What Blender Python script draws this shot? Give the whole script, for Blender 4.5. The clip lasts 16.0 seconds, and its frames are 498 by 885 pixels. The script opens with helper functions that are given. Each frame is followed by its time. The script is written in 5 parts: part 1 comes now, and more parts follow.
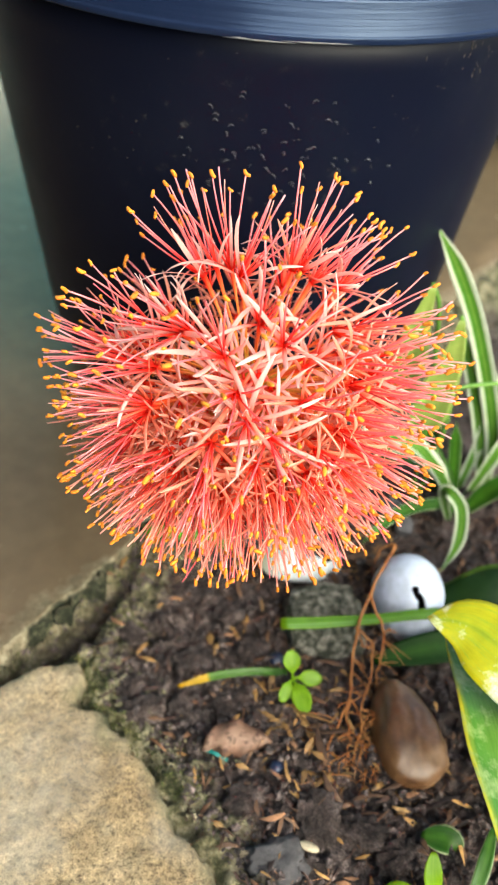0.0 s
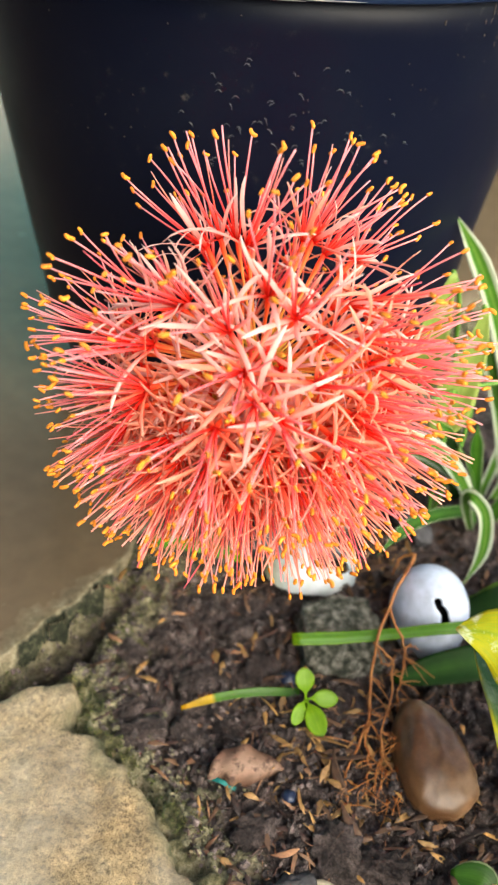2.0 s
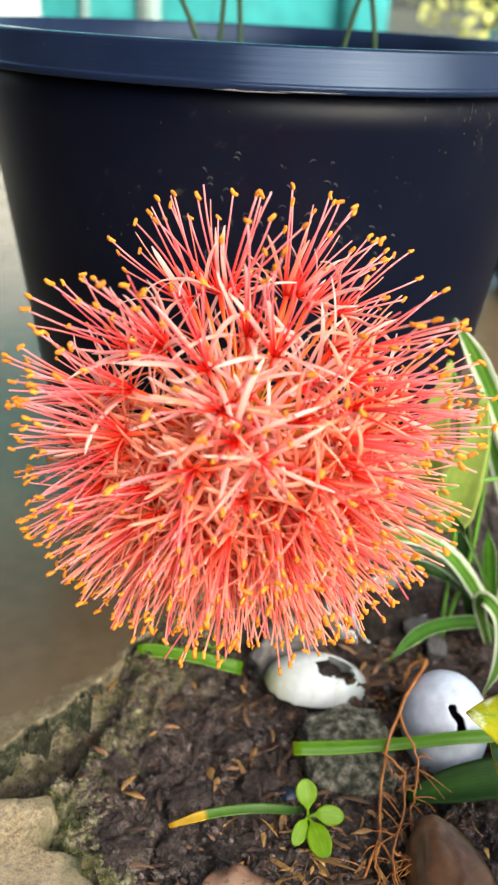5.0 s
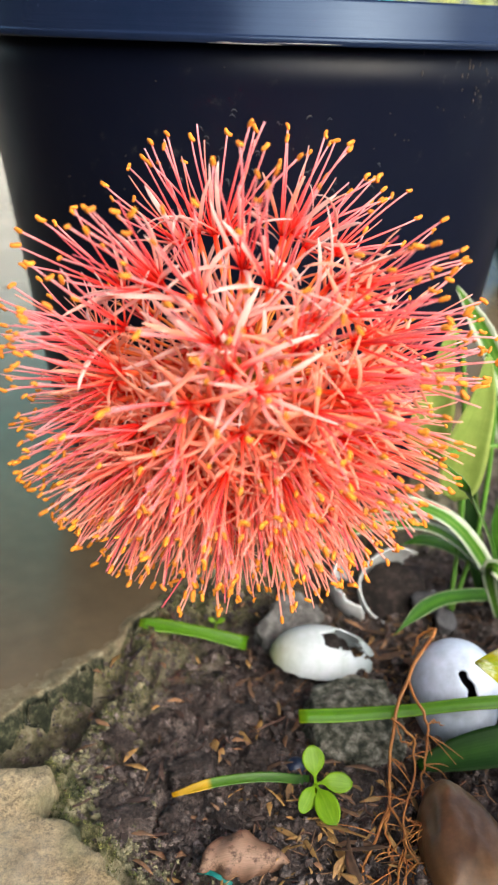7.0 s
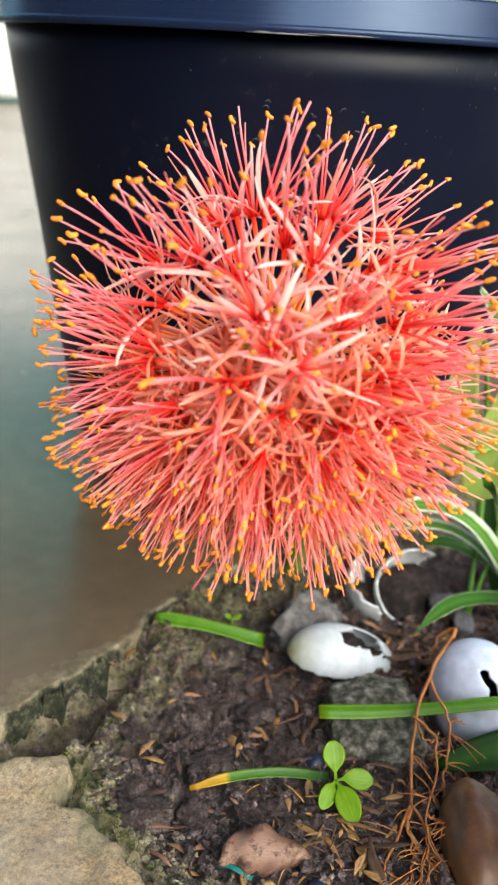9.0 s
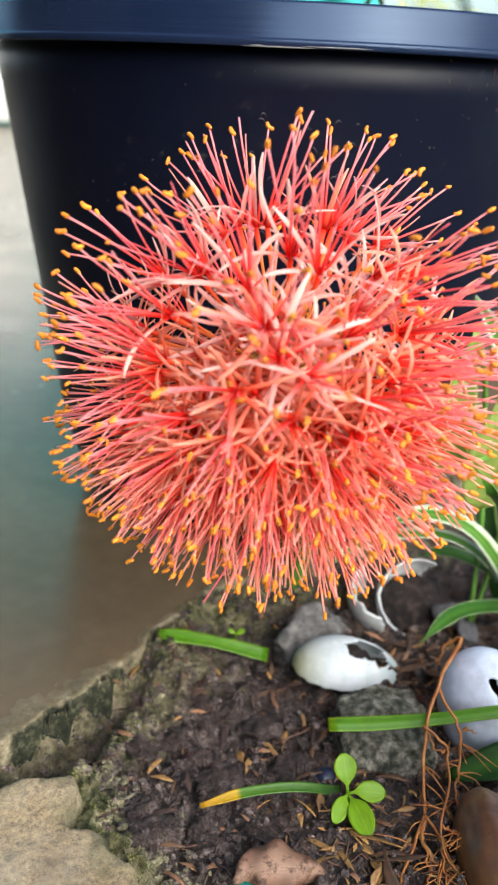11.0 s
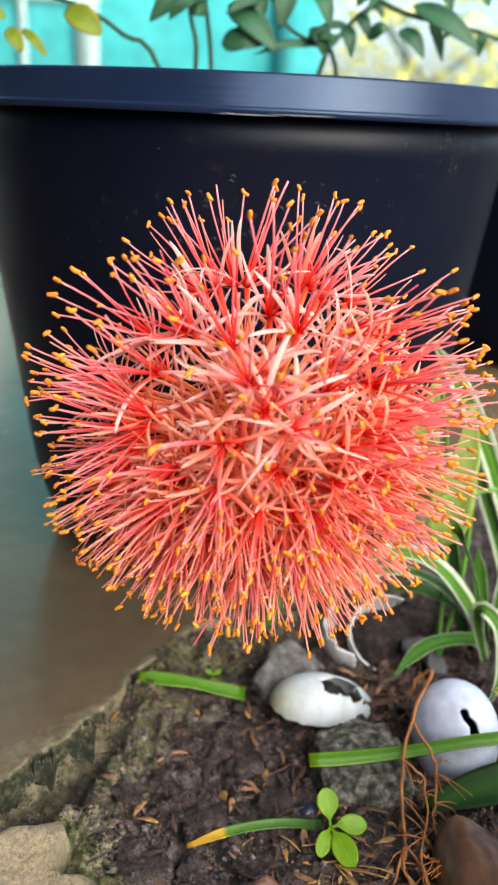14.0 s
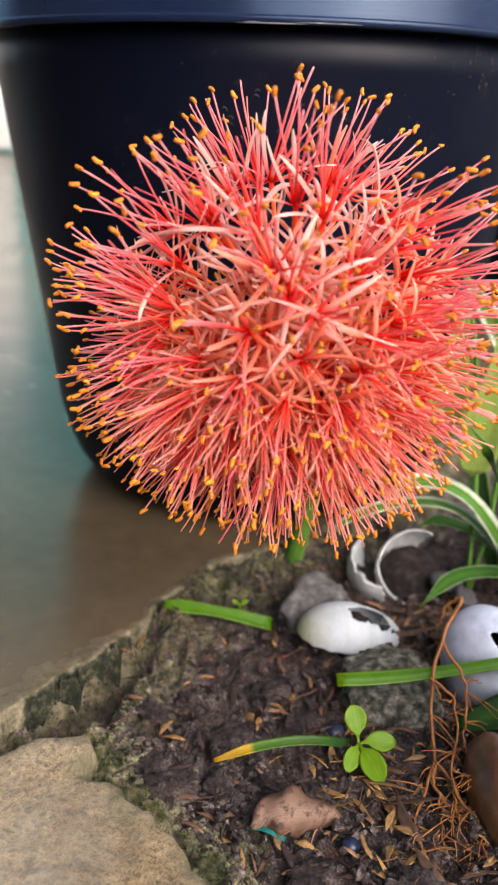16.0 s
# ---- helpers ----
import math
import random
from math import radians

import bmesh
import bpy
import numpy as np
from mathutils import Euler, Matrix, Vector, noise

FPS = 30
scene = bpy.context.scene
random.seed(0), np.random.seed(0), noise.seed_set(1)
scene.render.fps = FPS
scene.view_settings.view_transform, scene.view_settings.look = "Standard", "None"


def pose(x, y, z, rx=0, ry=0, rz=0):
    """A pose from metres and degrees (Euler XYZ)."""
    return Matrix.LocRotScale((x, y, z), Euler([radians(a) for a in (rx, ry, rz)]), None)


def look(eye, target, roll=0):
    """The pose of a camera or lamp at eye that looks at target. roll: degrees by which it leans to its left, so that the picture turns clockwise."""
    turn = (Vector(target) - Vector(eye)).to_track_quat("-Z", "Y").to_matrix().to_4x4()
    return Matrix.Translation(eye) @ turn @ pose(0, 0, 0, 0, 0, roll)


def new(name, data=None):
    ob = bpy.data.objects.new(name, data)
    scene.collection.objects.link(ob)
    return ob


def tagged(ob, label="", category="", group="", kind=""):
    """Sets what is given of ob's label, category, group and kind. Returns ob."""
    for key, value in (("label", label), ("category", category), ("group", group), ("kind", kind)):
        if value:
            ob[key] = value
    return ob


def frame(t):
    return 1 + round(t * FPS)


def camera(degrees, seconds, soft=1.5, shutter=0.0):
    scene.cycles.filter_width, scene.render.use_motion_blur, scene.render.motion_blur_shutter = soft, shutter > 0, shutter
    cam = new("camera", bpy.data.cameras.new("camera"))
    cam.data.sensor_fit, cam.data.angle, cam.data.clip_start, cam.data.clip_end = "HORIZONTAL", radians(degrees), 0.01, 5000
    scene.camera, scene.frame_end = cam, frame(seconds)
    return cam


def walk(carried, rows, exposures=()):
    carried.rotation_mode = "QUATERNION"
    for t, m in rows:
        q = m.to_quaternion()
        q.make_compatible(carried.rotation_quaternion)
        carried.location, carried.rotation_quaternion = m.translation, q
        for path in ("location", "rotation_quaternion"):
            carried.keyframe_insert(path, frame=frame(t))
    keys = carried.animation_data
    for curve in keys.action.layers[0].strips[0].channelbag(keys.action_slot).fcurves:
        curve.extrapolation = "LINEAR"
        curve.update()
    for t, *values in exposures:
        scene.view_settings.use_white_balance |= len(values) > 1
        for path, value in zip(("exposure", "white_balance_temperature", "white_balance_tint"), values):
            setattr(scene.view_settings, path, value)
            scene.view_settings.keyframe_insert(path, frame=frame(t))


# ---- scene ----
import collections
import functools

# ---------- the camera and its way ----------
cam = camera(31.9, 16.0, soft=2.1)
cam.data.dof.use_dof, cam.data.dof.focus_distance, cam.data.dof.aperture_fstop = True, 0.33, 15.0
METRES, EYE, TILT, LEAN, TURN = 0.23, 0.404, -40.9, -4.5, 0.0
ROWS = [
    (0.0, 0.0, 0.0, 0.0, 0.0, 0.0, -0.0),
    (0.5, -0.0093, 0.054, -0.0323, 0.1, -0.12, 0.07),
    (1.0, -0.0025, 0.1013, -0.057, 0.38, 0.18, 0.31),
    (1.5, -0.0136, 0.1248, -0.051, 0.37, 0.76, 0.24),
    (2.0, -0.0025, 0.1503, -0.0638, 0.44, 1.94, 0.31),
    (2.5, 0.0207, 0.1904, -0.1162, 1.15, 4.23, 0.76),
    (3.0, 0.0225, 0.2186, -0.1463, 1.56, 6.85, 0.66),
    (3.5, 0.0149, 0.2343, -0.1636, 2.0, 8.93, 0.15),
    (4.0, 0.0334, 0.2283, -0.2013, 1.7, 11.14, 0.25),
    (6.5, 0.067, 0.2808, -0.3345, 3.3, 15.59, 0.98),
    (7.0, 0.0721, 0.297, -0.3697, 3.02, 15.7, 1.19),
    (7.5, 0.0673, 0.3062, -0.3901, 3.09, 15.59, 1.32),
    (8.0, 0.047, 0.3126, -0.3968, 3.59, 16.43, 0.91),
    (8.5, 0.0346, 0.3194, -0.4074, 3.67, 17.14, 0.69),
    (9.0, 0.0134, 0.3209, -0.4162, 2.37, 16.88, -0.09),
    (11.5, -0.023, 0.3383, -0.4335, 1.67, 18.57, 1.61),
    (12.0, -0.025, 0.3573, -0.4325, 1.85, 18.99, 1.71),
    (12.5, -0.0431, 0.3444, -0.4218, 1.06, 19.11, 1.8),
    (13.0, -0.05, 0.3058, -0.4088, 0.2, 19.32, 2.28),
    (13.5, -0.06, 0.2709, -0.4063, -0.48, 19.39, 2.8),
    (14.0, -0.0689, 0.2591, -0.4257, -0.87, 20.3, 3.52),
    (14.5, -0.0752, 0.2804, -0.4834, -0.53, 21.09, 3.82),
    (15.0, -0.087, 0.2872, -0.4982, -0.32, 22.63, 2.95),
    (15.5, -0.078, 0.3003, -0.5114, -0.59, 21.59, 2.13),
    (16.0, -0.0739, 0.3283, -0.5486, 0.86, 19.68, 3.1),
]
walk(cam, [(t, pose(0, 0, EYE, TILT, LEAN, TURN) @ pose(METRES * x, METRES * y, METRES * z, 90 + pitch, roll, yaw)) for t, x, y, z, yaw, pitch, roll in ROWS],
     exposures=((0.0, 1.8, 6400, 0), (2.0, 1.74, 6550, 3), (4.0, 1.7, 6550, 3), (7.0, 1.6, 6300, 5), (9.0, 1.62, 6080, 5), (12.5, 1.63, 5950, 5), (14.0, 1.55, 6150, 6), (15.0, 1.48, 6250, 9), (15.5, 1.34, 6300, 12), (16.0, 1.38, 6300, 14)))

# ---------- sky, sun, exposure ----------
world = bpy.data.worlds.new("overcast_sky")
scene.world = world
world.use_nodes = True
wn = world.node_tree
sky = wn.nodes.new("ShaderNodeTexSky")
sky.sky_type, sky.sun_disc = "NISHITA", False
sky.sun_elevation, sky.sun_rotation = radians(32), radians(142)
sky.dust_density, sky.air_density = 4.0, 1.0
wn.nodes["Background"].inputs[1].default_value = 0.13
wn.links.new(sky.outputs[0], wn.nodes["Background"].inputs[0])

sun = new("sun", bpy.data.lights.new("sun", "SUN"))
sun.data.energy, sun.data.angle, sun.data.color = 2.2, radians(68), (1.0, 0.96, 0.91)
sun.matrix_world = look((1.2, -1.65, 1.45), (0, 0.3, 0))


# ---------- materials ----------
def nodes_of(name):
    m = bpy.data.materials.new(name)
    m.use_nodes = True
    return m, m.node_tree, m.node_tree.nodes["Principled BSDF"]


def add_node(nt, kind, **settings):
    n = nt.nodes.new(kind)
    for key, value in settings.items():
        n.inputs[key.replace("_", " ")].default_value = value
    return n


def ramp(nt, source, stops):
    r = nt.nodes.new("ShaderNodeValToRGB")
    while len(r.color_ramp.elements) < len(stops):
        r.color_ramp.elements.new(0.5)
    for e, (p, c) in zip(r.color_ramp.elements, stops):
        e.position, e.color = p, (*c, 1)
    nt.links.new(source, r.inputs[0])
    return r.outputs[0]


def mix(nt, factor, a, b, blend="MIX"):
    n = nt.nodes.new("ShaderNodeMix")
    n.data_type, n.blend_type = "RGBA", blend
    for sock, v in ((n.inputs[0], factor), (n.inputs[6], a), (n.inputs[7], b)):
        if isinstance(v, (int, float)):
            sock.default_value = v
        elif isinstance(v, tuple):
            sock.default_value = (*v, 1)
        else:
            nt.links.new(v, sock)
    return n.outputs[2]


def noise_out(nt, scale, detail=6.0, rough=0.6, coord="Object"):
    tc = nt.nodes.new("ShaderNodeTexCoord")
    n = add_node(nt, "ShaderNodeTexNoise", Scale=scale, Detail=detail, Roughness=rough)
    nt.links.new(tc.outputs[coord], n.inputs["Vector"])
    return n.outputs[0]


def bump(nt, bsdf, height, strength, distance):
    b = add_node(nt, "ShaderNodeBump", Strength=strength, Distance=distance)
    nt.links.new(height, b.inputs["Height"])
    nt.links.new(b.outputs[0], bsdf.inputs["Normal"])


def attr(nt, name):
    a = nt.nodes.new("ShaderNodeAttribute")
    a.attribute_name = name
    return a.outputs["Fac"]


def vary(nt, colour, amount=0.5):
    """Darker and lighter copies by the object's own random number."""
    oi = nt.nodes.new("ShaderNodeObjectInfo")
    r = ramp(nt, oi.outputs["Random"], [(0, (1 - amount,) * 3), (1, (1 + amount * 0.3,) * 3)])
    return mix(nt, 1.0, colour, r, "MULTIPLY")


def see_through(nt, bsdf, colour, share):
    """A thin leaf or petal: part of the light passes through."""
    tr = nt.nodes.new("ShaderNodeBsdfTranslucent")
    mx = nt.nodes.new("ShaderNodeMixShader")
    mx.inputs[0].default_value = share
    nt.links.new(colour, tr.inputs[0])
    nt.links.new(bsdf.outputs[0], mx.inputs[1])
    nt.links.new(tr.outputs[0], mx.inputs[2])
    nt.links.new(mx.outputs[0], nt.nodes["Material Output"].inputs[0])


def grainy(name, stops, scale, roughness, bump_scale, bump_strength, bump_depth, random_amount=0.0, fine=6.0, wet=0.0, spec=0.5):
    """A surface with colour at two scales and a fine relief."""
    m, nt, b = nodes_of(name)
    c = ramp(nt, noise_out(nt, scale), stops)
    c = mix(nt, 0.55, c, ramp(nt, noise_out(nt, scale * fine), [(0.3, (0.35,) * 3), (0.7, (1.0,) * 3)]), "MULTIPLY")
    if random_amount:
        c = vary(nt, c, random_amount)
    nt.links.new(c, b.inputs["Base Color"])
    if wet:
        nt.links.new(ramp(nt, noise_out(nt, scale * 2), [(0.4, (roughness,) * 3), (0.65, (wet,) * 3)]), b.inputs["Roughness"])
    else:
        b.inputs["Roughness"].default_value = roughness
    b.inputs["Specular IOR Level"].default_value = spec
    bump(nt, b, noise_out(nt, bump_scale, 8, 0.7), bump_strength, bump_depth)
    return m


def petal(name, stops, share, random_amount=0.14, roughness=0.45, streak=0.12):
    """Colour along the length, fine streaks across, a little light through it."""
    m, nt, b = nodes_of(name)
    c = ramp(nt, attr(nt, "along"), stops)
    c = mix(nt, streak, c, ramp(nt, noise_out(nt, 900), [(0.3, (0.8, 0.5, 0.45)), (0.6, (1, 1, 1))]), "MULTIPLY")
    if random_amount:
        c = vary(nt, c, random_amount)
    nt.links.new(c, b.inputs["Base Color"])
    b.inputs["Roughness"].default_value = roughness
    b.inputs["Specular IOR Level"].default_value = 0.15
    see_through(nt, b, c, share)
    return m


def leafy(name, across_stops, along_stops, share, roughness=0.35, vein=40.0, random_amount=0.0, blotch=None, streak=None, tone=0.68, spec=0.22):
    """A leaf: colour from the midrib to the margin, shaded along its length, with fine veins."""
    m, nt, b = nodes_of(name)
    a = attr(nt, "across")
    w = nt.nodes.new("ShaderNodeMath")
    w.operation = "MULTIPLY_ADD"
    nt.links.new(noise_out(nt, 60.0, 4), w.inputs[0])
    w.inputs[1].default_value = 0.16
    nt.links.new(a, w.inputs[2])
    c = ramp(nt, w.outputs[0], across_stops)
    c = mix(nt, 1.0, c, ramp(nt, attr(nt, "along"), along_stops), "MULTIPLY")
    if blotch:
        c = mix(nt, ramp(nt, noise_out(nt, blotch[0], 5, 0.7), [(blotch[1], (0, 0, 0)), (blotch[2], (1, 1, 1))]), c, blotch[3])
    c = mix(nt, 0.45, c, ramp(nt, noise_out(nt, 170, 5), [(0.3, (0.55, 0.62, 0.5)), (0.65, (1, 1, 1))]), "MULTIPLY")
    xyz = nt.nodes.new("ShaderNodeCombineXYZ")
    nt.links.new(a, xyz.inputs[0])
    nt.links.new(attr(nt, "along"), xyz.inputs[1])
    mp = nt.nodes.new("ShaderNodeMapping")
    mp.inputs["Scale"].default_value = (9, 1.6, 1)
    nt.links.new(xyz.outputs[0], mp.inputs["Vector"])
    sn = add_node(nt, "ShaderNodeTexNoise", Scale=2.2, Detail=6.0, Roughness=0.65)
    nt.links.new(mp.outputs[0], sn.inputs["Vector"])
    if streak:
        c = mix(nt, ramp(nt, sn.outputs[0], [(0.5, (0, 0, 0)), (0.66, (0.9,) * 3)]), c, streak)
    c = mix(nt, 0.5, c, ramp(nt, sn.outputs[0], [(0.32, (0.5, 0.58, 0.45)), (0.6, (1, 1, 1))]), "MULTIPLY")
    if random_amount:
        c = vary(nt, c, random_amount)
    c = mix(nt, 1.0, c, (tone,) * 3, "MULTIPLY")
    nt.links.new(c, b.inputs["Base Color"])
    b.inputs["Roughness"].default_value = roughness
    b.inputs["Specular IOR Level"].default_value = spec
    s = nt.nodes.new("ShaderNodeMath")
    s.operation = "SINE"
    k = nt.nodes.new("ShaderNodeMath")
    k.operation = "MULTIPLY"
    k.inputs[1].default_value = vein
    nt.links.new(a, k.inputs[0])
    nt.links.new(k.outputs[0], s.inputs[0])
    bump(nt, b, s.outputs[0], 0.1, 0.0003)
    see_through(nt, b, c, share)
    return m


WHITE1 = [(0, (1, 1, 1)), (1, (1, 1, 1))]
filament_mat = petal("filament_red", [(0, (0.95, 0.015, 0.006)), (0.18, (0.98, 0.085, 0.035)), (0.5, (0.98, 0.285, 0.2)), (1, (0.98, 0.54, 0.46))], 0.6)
# Pinker copy for upper and outer florets, carrying the tint of the light.
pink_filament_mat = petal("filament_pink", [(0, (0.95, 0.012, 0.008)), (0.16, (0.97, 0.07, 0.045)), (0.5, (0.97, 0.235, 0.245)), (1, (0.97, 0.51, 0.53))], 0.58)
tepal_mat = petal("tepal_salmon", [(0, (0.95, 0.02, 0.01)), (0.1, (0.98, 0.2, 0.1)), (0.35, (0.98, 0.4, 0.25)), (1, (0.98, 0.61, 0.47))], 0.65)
# Paler copy for the upper florets, painted as lit from above.
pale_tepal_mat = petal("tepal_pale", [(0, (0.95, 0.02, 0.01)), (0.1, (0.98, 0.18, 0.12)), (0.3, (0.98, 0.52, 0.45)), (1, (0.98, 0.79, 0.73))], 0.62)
style_mat = petal("style_pink", [(0, (0.7, 0.03, 0.03)), (1, (0.78, 0.16, 0.2))], 0.25)
pedicel_mat = petal("pedicel", [(0, (0.55, 0.48, 0.06)), (0.35, (0.95, 0.5, 0.1)), (0.75, (0.97, 0.34, 0.11)), (1, (0.9, 0.02, 0.01))], 0.55)
anther_mat = grainy("anther_pollen", [(0.3, (0.62, 0.15, 0.002)), (0.55, (0.76, 0.26, 0.004)), (0.75, (0.85, 0.4, 0.03))], 500, 0.7, 2500, 0.5, 0.0003, 0.25)
scape_mat = leafy("scape_green", [(0, (0.12, 0.3, 0.04)), (1, (0.2, 0.36, 0.06))], WHITE1, 0.05)
spider_mat = leafy("spider_leaf", [(0.1, (0.22, 0.42, 0.06)), (0.3, (0.09, 0.27, 0.02)), (0.58, (0.13, 0.32, 0.03)), (0.66, (0.72, 0.8, 0.55)), (1, (0.86, 0.9, 0.74))], WHITE1, 0.3, vein=30)
spider_green_mat = leafy("spider_leaf_green", [(0.1, (0.09, 0.23, 0.02)), (0.7, (0.045, 0.15, 0.012)), (0.98, (0.08, 0.2, 0.03)), (1, (0.5, 0.6, 0.32))], WHITE1, 0.3, vein=30)
blade_mat = leafy("cut_blade", [(0, (0.13, 0.31, 0.008)), (0.7, (0.085, 0.23, 0.005)), (1, (0.18, 0.35, 0.012))], [(0, (1.5, 1.0, 0.7)), (0.05, (1, 1, 1)), (1, (1, 1, 1))], 0.2)
blade_dark_mat = leafy("dark_blade", [(0, (0.04, 0.12, 0.012)), (0.6, (0.02, 0.07, 0.008)), (1, (0.015, 0.05, 0.006))], WHITE1, 0.1, 0.5, spec=0.12)
grass_mat = leafy("yellowing_blade", [(0, (1, 1, 1)), (1, (1, 1, 1))], [(0, (0.5, 0.26, 0.008)), (0.27, (0.52, 0.32, 0.01)), (0.31, (0.07, 0.17, 0.008)), (1, (0.04, 0.12, 0.006))], 0.15)
sprout_mat = leafy("sprout_leaf", [(0, (0.32, 0.52, 0.03)), (0.2, (0.22, 0.42, 0.008)), (1, (0.25, 0.45, 0.012))], WHITE1, 0.3, 0.4, 25)
pothos_mat = leafy("variegated_leaf", [(0, (0.2, 0.32, 0.02)), (0.2, (0.45, 0.47, 0.012)), (1, (0.55, 0.5, 0.008))], WHITE1, 0.25, 0.28, 60, blotch=(55, 0.52, 0.62, (0.85, 0.86, 0.62)), streak=(0.2, 0.34, 0.03), tone=0.72)
# Light blotches serve as variegation and as the leaf's painted sheen.
pothos_green_mat = leafy("variegated_leaf_green", [(0, (0.2, 0.38, 0.06)), (0.82, (0.11, 0.3, 0.035)), (0.96, (0.3, 0.42, 0.04)), (1, (0.75, 0.7, 0.05))], WHITE1, 0.25, 0.22, 60, blotch=(45, 0.5, 0.64, (0.42, 0.56, 0.2)), tone=0.68, spec=0.4)
dark_leaf_mat = leafy("dark_leaf", [(0, (0.02, 0.055, 0.01)), (0.9, (0.01, 0.032, 0.006)), (1, (0.12, 0.2, 0.03))], WHITE1, 0.1, 0.45, 50, spec=0.12)
pale_leaf_mat = leafy("pale_leaf", [(0, (0.42, 0.54, 0.12)), (0.8, (0.36, 0.48, 0.1)), (1, (0.5, 0.6, 0.16))], WHITE1, 0.35, 0.5, 45)
shrub_mat = leafy("shrub_leaf", [(0, (0.055, 0.15, 0.075)), (1, (0.03, 0.1, 0.05))], WHITE1, 0.4, 0.4, 30, 0.4, tone=1.0)
yellowing_mat = leafy("yellowing_leaf", [(0, (0.2, 0.28, 0.02)), (1, (0.24, 0.25, 0.02))], WHITE1, 0.45, 0.45, 30, tone=1.0)
sunny_mat = petal("sunny_leaf", [(0, (0.86, 0.88, 0.26)), (1, (0.95, 0.95, 0.5))], 0.5, 0.1, 0.5, 0.0)
dead_leaf_mat = leafy("dead_leaf", [(0, (0.35, 0.215, 0.155)), (0.5, (0.31, 0.18, 0.13)), (1, (0.18, 0.09, 0.06))], WHITE1, 0.1, 0.6, 45, blotch=(160, 0.52, 0.62, (0.1, 0.05, 0.035)))
twig_mat = leafy("twig_green", [(0, (0.035, 0.07, 0.03)), (1, (0.025, 0.055, 0.022))], WHITE1, 0.0, 0.6)
soil_chunk_mat = grainy("soil_crumbs", [(0.3, (0.014, 0.01, 0.008)), (0.5, (0.058, 0.041, 0.036)), (0.72, (0.24, 0.185, 0.168))], 240, 0.8, 1400, 0.8, 0.001, 0.0, wet=0.28, spec=0.4)
# Near-black soil; in two eggshells it stands in for the shade inside.
soil_and_shade_mat = grainy("soil_and_shade", [(0.3, (0.006, 0.004, 0.003)), (0.5, (0.02, 0.013, 0.011)), (0.72, (0.07, 0.048, 0.04))], 240, 0.8, 1400, 0.8, 0.001, spec=0.3)
chip_mat = grainy("bark_chips", [(0.3, (0.07, 0.032, 0.016)), (0.7, (0.24, 0.12, 0.055))], 90, 0.7, 700, 0.6, 0.0006, 0.45)
husk_mat = grainy("husks", [(0.3, (0.2, 0.09, 0.022)), (0.7, (0.46, 0.27, 0.085))], 140, 0.6, 700, 0.5, 0.0005, 0.45)
dark_chip_mat = grainy("dark_bark", [(0.3, (0.02, 0.01, 0.007)), (0.7, (0.075, 0.034, 0.022))], 120, 0.7, 700, 0.6, 0.0006, 0.4)
root_mat = grainy("roots", [(0.3, (0.28, 0.08, 0.012)), (0.7, (0.52, 0.22, 0.05))], 150, 0.6, 900, 0.5, 0.0004, 0.25)
moss_mat = grainy("moss", [(0.3, (0.02, 0.03, 0.008)), (0.5, (0.07, 0.08, 0.02)), (0.7, (0.17, 0.16, 0.045))], 80, 0.9, 1500, 0.8, 0.0008)
stone_mat = grainy("grey_stone", [(0.35, (0.025, 0.03, 0.015)), (0.45, (0.1, 0.1, 0.065)), (0.55, (0.24, 0.225, 0.175)), (0.67, (0.48, 0.45, 0.37))], 240, 0.9, 520, 1.0, 0.008)
slate_mat = grainy("slate_chip", [(0.3, (0.018, 0.017, 0.019)), (0.5, (0.06, 0.056, 0.06)), (0.7, (0.13, 0.12, 0.125))], 130, 0.7, 500, 0.6, 0.001)
chip_stone_mat = grainy("pale_grey_stone", [(0.3, (0.05, 0.047, 0.043)), (0.5, (0.14, 0.13, 0.122)), (0.7, (0.27, 0.258, 0.245))], 210, 0.85, 600, 0.9, 0.003)
flake_mat = grainy("dark_slate", [(0.3, (0.012, 0.011, 0.012)), (0.5, (0.035, 0.032, 0.034)), (0.7, (0.075, 0.068, 0.068))], 130, 0.55, 500, 0.8, 0.0015)
pebble_mat = grainy("brown_pebble", [(0.34, (0.06, 0.026, 0.011)), (0.5, (0.14, 0.068, 0.028)), (0.68, (0.23, 0.135, 0.07))], 34, 0.36, 500, 0.3, 0.0008)
mortar_mat = grainy("mortar_crumbs", [(0.3, (0.05, 0.048, 0.022)), (0.5, (0.13, 0.116, 0.062)), (0.7, (0.25, 0.22, 0.135))], 300, 0.9, 900, 0.8, 0.001)
white_shell_mat = grainy("white_eggshell", [(0.35, (0.55, 0.56, 0.56)), (0.7, (0.74, 0.75, 0.74))], 45, 0.45, 900, 0.18, 0.0004, fine=3)
shell_mat = grainy("eggshell", [(0.35, (0.43, 0.49, 0.6)), (0.7, (0.55, 0.61, 0.74))], 45, 0.45, 900, 0.18, 0.0004, fine=3)
stained_shell_mat = leafy("stained_eggshell", [(0, (0.46, 0.48, 0.51)), (1, (0.46, 0.48, 0.51))], [(0, (0.6, 0.52, 0.25)), (0.1, (0.85, 0.78, 0.48)), (0.2, (0.96, 0.93, 0.8)), (0.32, (1, 1, 1)), (1, (1, 1, 1))], 0.0, 0.45, 8, tone=0.95)
bead_mat = grainy("blue_plastic", [(0.3, (0.008, 0.013, 0.035)), (0.7, (0.016, 0.026, 0.06))], 60, 0.35, 400, 0.2, 0.0003)
